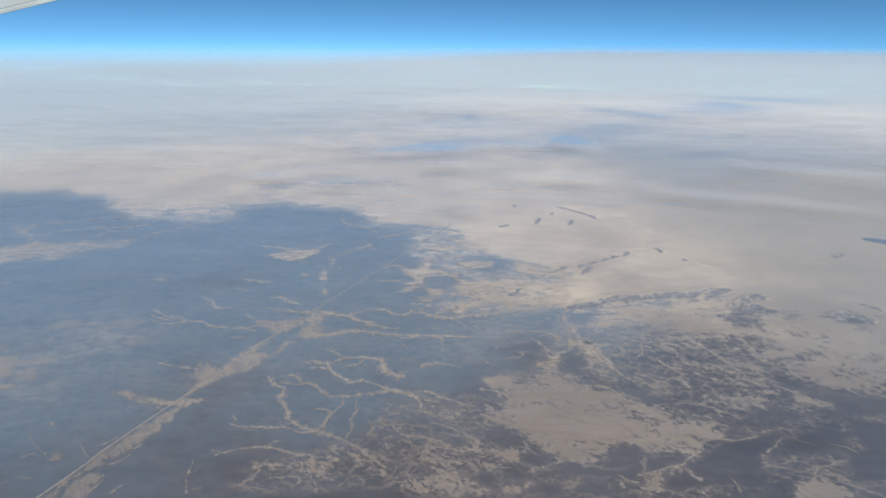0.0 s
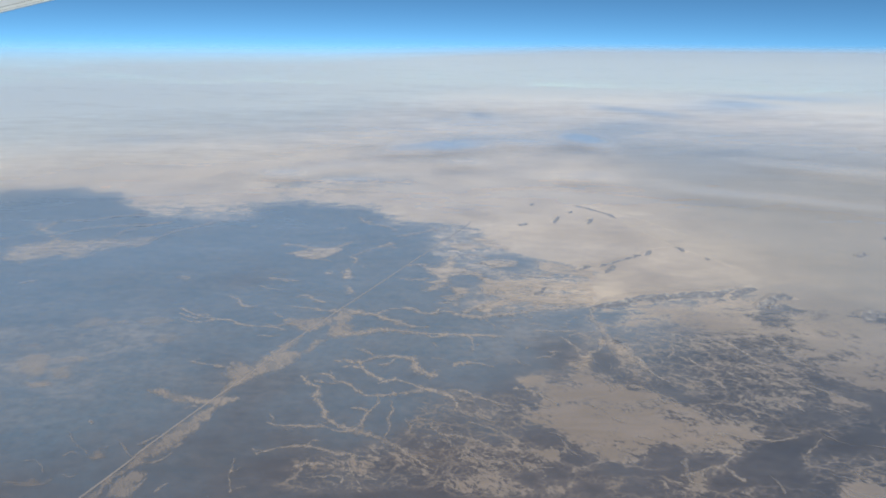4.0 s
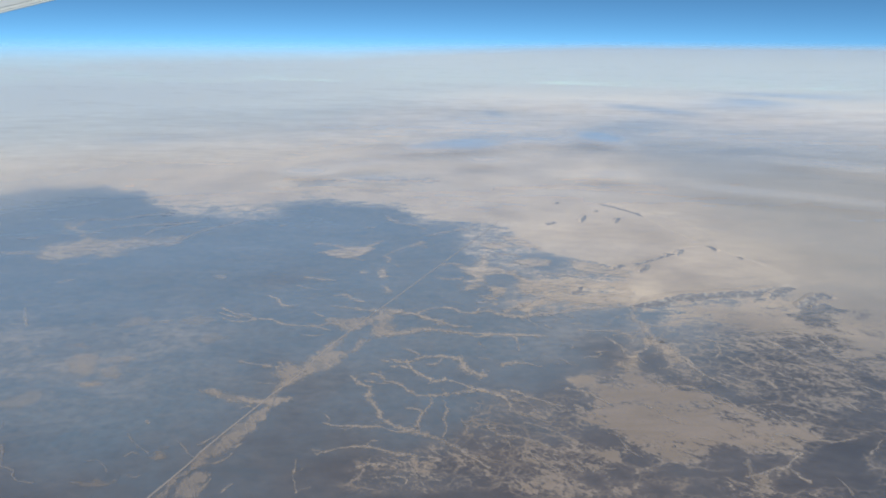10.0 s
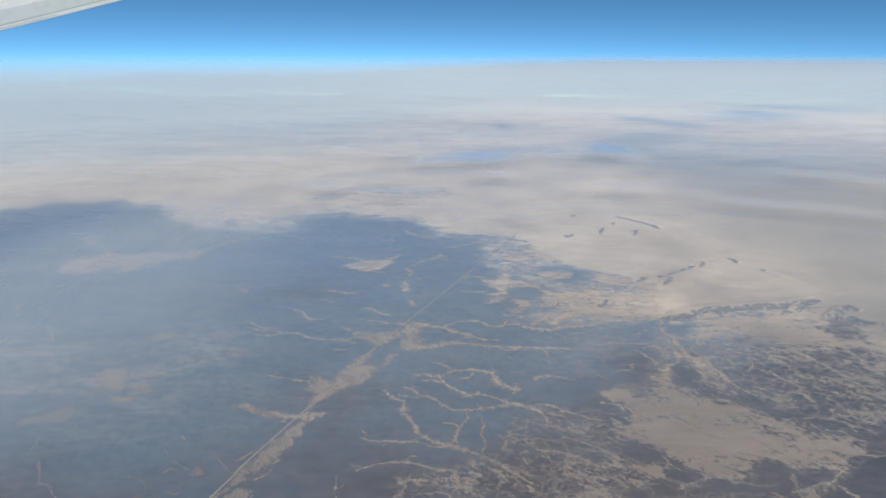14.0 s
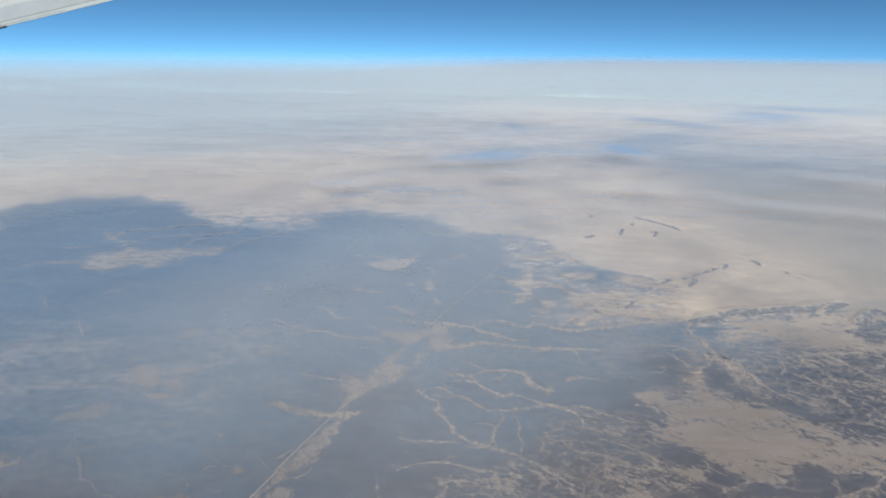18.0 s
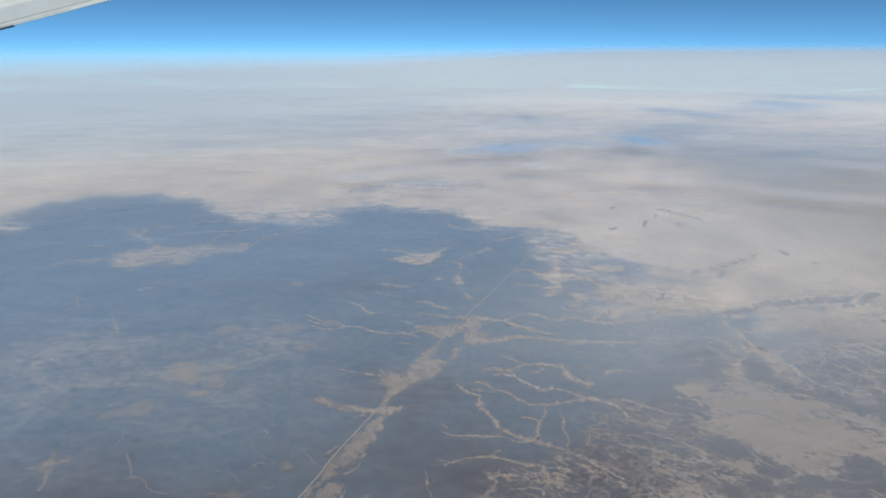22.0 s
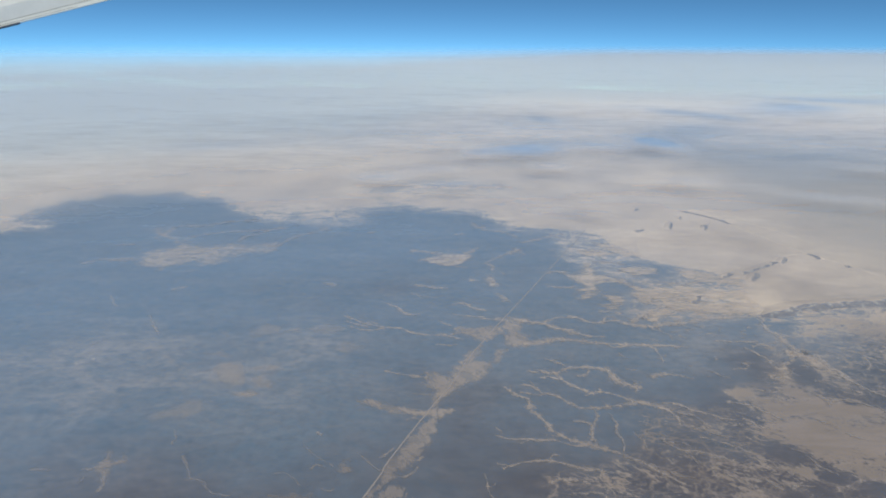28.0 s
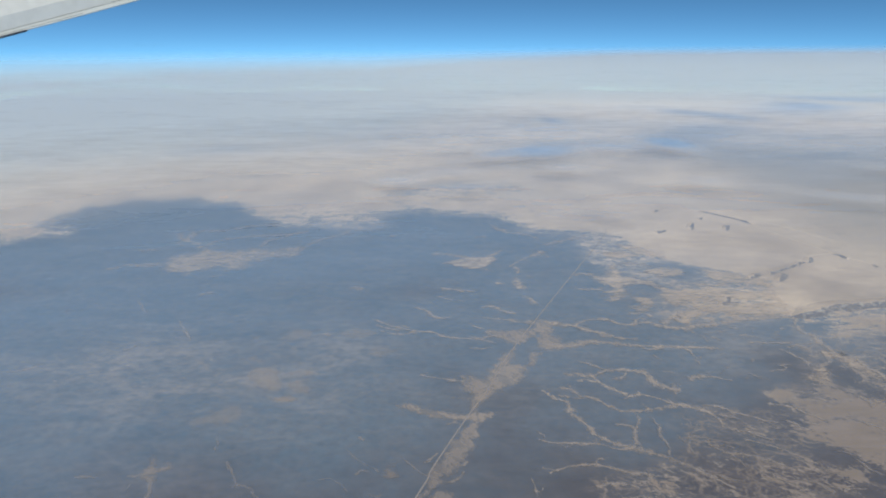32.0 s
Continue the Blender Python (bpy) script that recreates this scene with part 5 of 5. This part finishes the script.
# haze painted by distance: opacity and blue tone grow with radius
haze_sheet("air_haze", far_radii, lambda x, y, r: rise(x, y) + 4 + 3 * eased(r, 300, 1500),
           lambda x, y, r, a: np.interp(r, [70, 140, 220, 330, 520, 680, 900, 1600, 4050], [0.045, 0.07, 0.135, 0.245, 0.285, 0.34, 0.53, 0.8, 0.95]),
           lambda x, y, r, a: 0.3 + 0 * r, lambda x, y, r, a: eased(r - 1.2 * x, 180, 480), AIR, "sheet of thin blue haze, painted thicker over the far desert")



def veil_thickness(x, y, r, a):
    edge = np.interp(a, [-60, -36, -28, -20, -12, -4, 4, 14, 30, 60], VEIL_EDGE)
    bank = np.interp(a, [-60, -30, -16, -8, 0, 60], [0.62, 0.55, 0.38, 0.18, 0.15, 0.15])
    v = bank * eased(r, edge * np.interp(a, [-12, 0], [0.84, 1.1]), edge * 1.45) + 1.2 * eased(r, 560, 1600) + 0.6 * eased(r, 1150, 1450) - 0.03
    v = np.maximum(np.minimum(v - 0.2 * blue_tints(x, y, r), 1.0), 0.95 * np.minimum(blue_tints(x, y, r), 1)) * eased(r, 390, 450)
    return v * (1 - eased(r, np.interp(a, [-40, -12, 10, 40], [1700, 2000, 3100, 3450]), np.interp(a, [-40, -12, 10, 40], [3700, 3800, 4000, 4080])))


def veil_height(x, y, r):
    """The veil hangs over the ground nearby and banks up towards the horizon."""
    return np.interp(r, VEIL_RADII, VEIL_HEIGHTS)


haze_sheet("haze_veil", 1 / np.linspace(1 / 385, 1 / 4100, 260), veil_height, veil_thickness,
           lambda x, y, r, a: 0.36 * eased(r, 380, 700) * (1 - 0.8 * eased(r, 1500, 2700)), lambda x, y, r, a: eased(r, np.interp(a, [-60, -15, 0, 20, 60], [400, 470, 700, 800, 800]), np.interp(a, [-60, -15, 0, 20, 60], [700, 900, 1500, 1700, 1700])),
           VEIL, "pale streaky veil of painted haze and dust, banked up along the horizon", True)


def milky_sheet(x, y, z, half_x, half_y, turn, label):
    """An added milky sheet just below the flight path, dense in its middle and fading out all round."""
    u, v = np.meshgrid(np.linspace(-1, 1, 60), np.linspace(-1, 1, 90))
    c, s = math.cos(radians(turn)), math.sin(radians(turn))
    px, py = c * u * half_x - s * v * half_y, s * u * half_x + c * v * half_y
    mesh = sheet_mesh("milky_sheet", px, py, 0.5 * np.sin(px / 5) * np.cos(py / 7))
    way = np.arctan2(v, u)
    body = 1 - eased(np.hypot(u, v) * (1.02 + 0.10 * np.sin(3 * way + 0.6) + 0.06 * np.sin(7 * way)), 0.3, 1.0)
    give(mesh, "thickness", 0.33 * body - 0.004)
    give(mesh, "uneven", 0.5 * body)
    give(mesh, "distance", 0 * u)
    give(mesh, "bank_shade", 0 * u)
    give(mesh, "blue_tint", 0 * u)
    mesh.materials.append(MILKY)
    ob = new("milky_sheet", mesh)
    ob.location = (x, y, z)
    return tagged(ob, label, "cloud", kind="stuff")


MILKY = haze_material("milky_sheet", colour(0.40, 0.42, 0.42), colour(0.40, 0.42, 0.42), colour(0.42, 0.42, 0.42), [(0.09, 20, (1.0, 1.8, 1), 0.8), (0.3, 20, (1.0, 1.8, 1), 0.4)], 0.6)
# added to turn the view milky while the path crosses it
milky_sheet(-51.5, 19, 103, 9.6, 17, -6, "thin milky sheet added below the aircraft")


def from_middle(azimuth, elevation, distance):
    a, e = radians(azimuth), radians(elevation)
    return Vector((-43 + distance * math.sin(a) * math.cos(e), distance * math.cos(a) * math.cos(e), HEIGHT + distance * math.sin(e)))


def aircraft_wing():
    """The airliner's wing tip against the sky, trailing edge down, with its seams and a fairing."""
    root, tip = from_middle(-46, -1.05, 4150), from_middle(-20, 6.65, 4150)
    span = tip - root
    along = span.normalized()
    towards = (Vector((-43, 0, HEIGHT)) - (root + tip) / 2).normalized()
    up = towards.cross(along).normalized()
    if up.z < 0:
        up = -up
    thing = new("aircraft_wing")
    thing.location = root
    tagged(thing, "light grey painted airliner wing with panel seams against the sky", "wing")

    def loft(name, profile, k0, k1, material, label=""):
        """profile: up from the trailing edge and towards the eye, both as shares of 100 m."""
        verts, faces = [], []
        steps = 24
        for i in range(steps + 1):
            k = k0 + (k1 - k0) * i / steps
            bow = 9.0 * math.sin(math.pi * k)
            for u, d in profile:
                v = span * k + up * (u - bow) + towards * d
                verts.append(tuple(v))
        m = len(profile)
        for i in range(steps):
            for j in range(m):
                j2 = (j + 1) % m
                faces.append((i * m + j, i * m + j2, (i + 1) * m + j2, (i + 1) * m + j))
        faces.append(tuple(range(m)))
        faces.append(tuple(range(steps * m, steps * m + m))[::-1])
        mesh = bpy.data.meshes.new(name)
        mesh.from_pydata(verts, [], faces)
        bm = bmesh.new()
        bm.from_mesh(mesh)
        bmesh.ops.recalc_face_normals(bm, faces=bm.faces)
        bm.to_mesh(mesh)
        bm.free()
        return part(name, mesh, material, thing, label)

    loft("trailing_edge", [(0, 0), (3, 4), (24, 6), (24, -4), (2, -3)], 0, 1, WING_EDGE, "pale flap strip along the trailing edge")
    loft("wing_skin", [(25, 5), (90, 16), (220, 10), (240, -10), (120, -24), (25, -5)], 0, 1, WING_PAINT)
    loft("panel_seam", [(23.2, 6.4), (25.6, 6.6), (25.6, 3), (23.2, 3)], 0, 1, WING_SEAM, "dark gap between flap and wing")
    loft("panel_seam", [(10, 5.2), (11.6, 5.4), (11.6, 3), (10, 3)], 0.1, 0.48, WING_SEAM, "thin dark seam")
    loft("flap_fairing", [(-5.5, 8), (3, 12), (5, 4), (-3, -6)], 0.2, 0.335, WING_DARK, "dark flap track fairing below the edge")


WING_PAINT = paint_material("wing_paint", colour(0.62, 0.60, 0.53), 0.5)
WING_EDGE = paint_material("wing_edge_paint", colour(0.66, 0.64, 0.55), 0.5)
WING_SEAM = paint_material("wing_seam", colour(0.24, 0.23, 0.19), 0.7)
WING_DARK = paint_material("fairing_dark", colour(0.05, 0.06, 0.08), 0.5)
aircraft_wing()
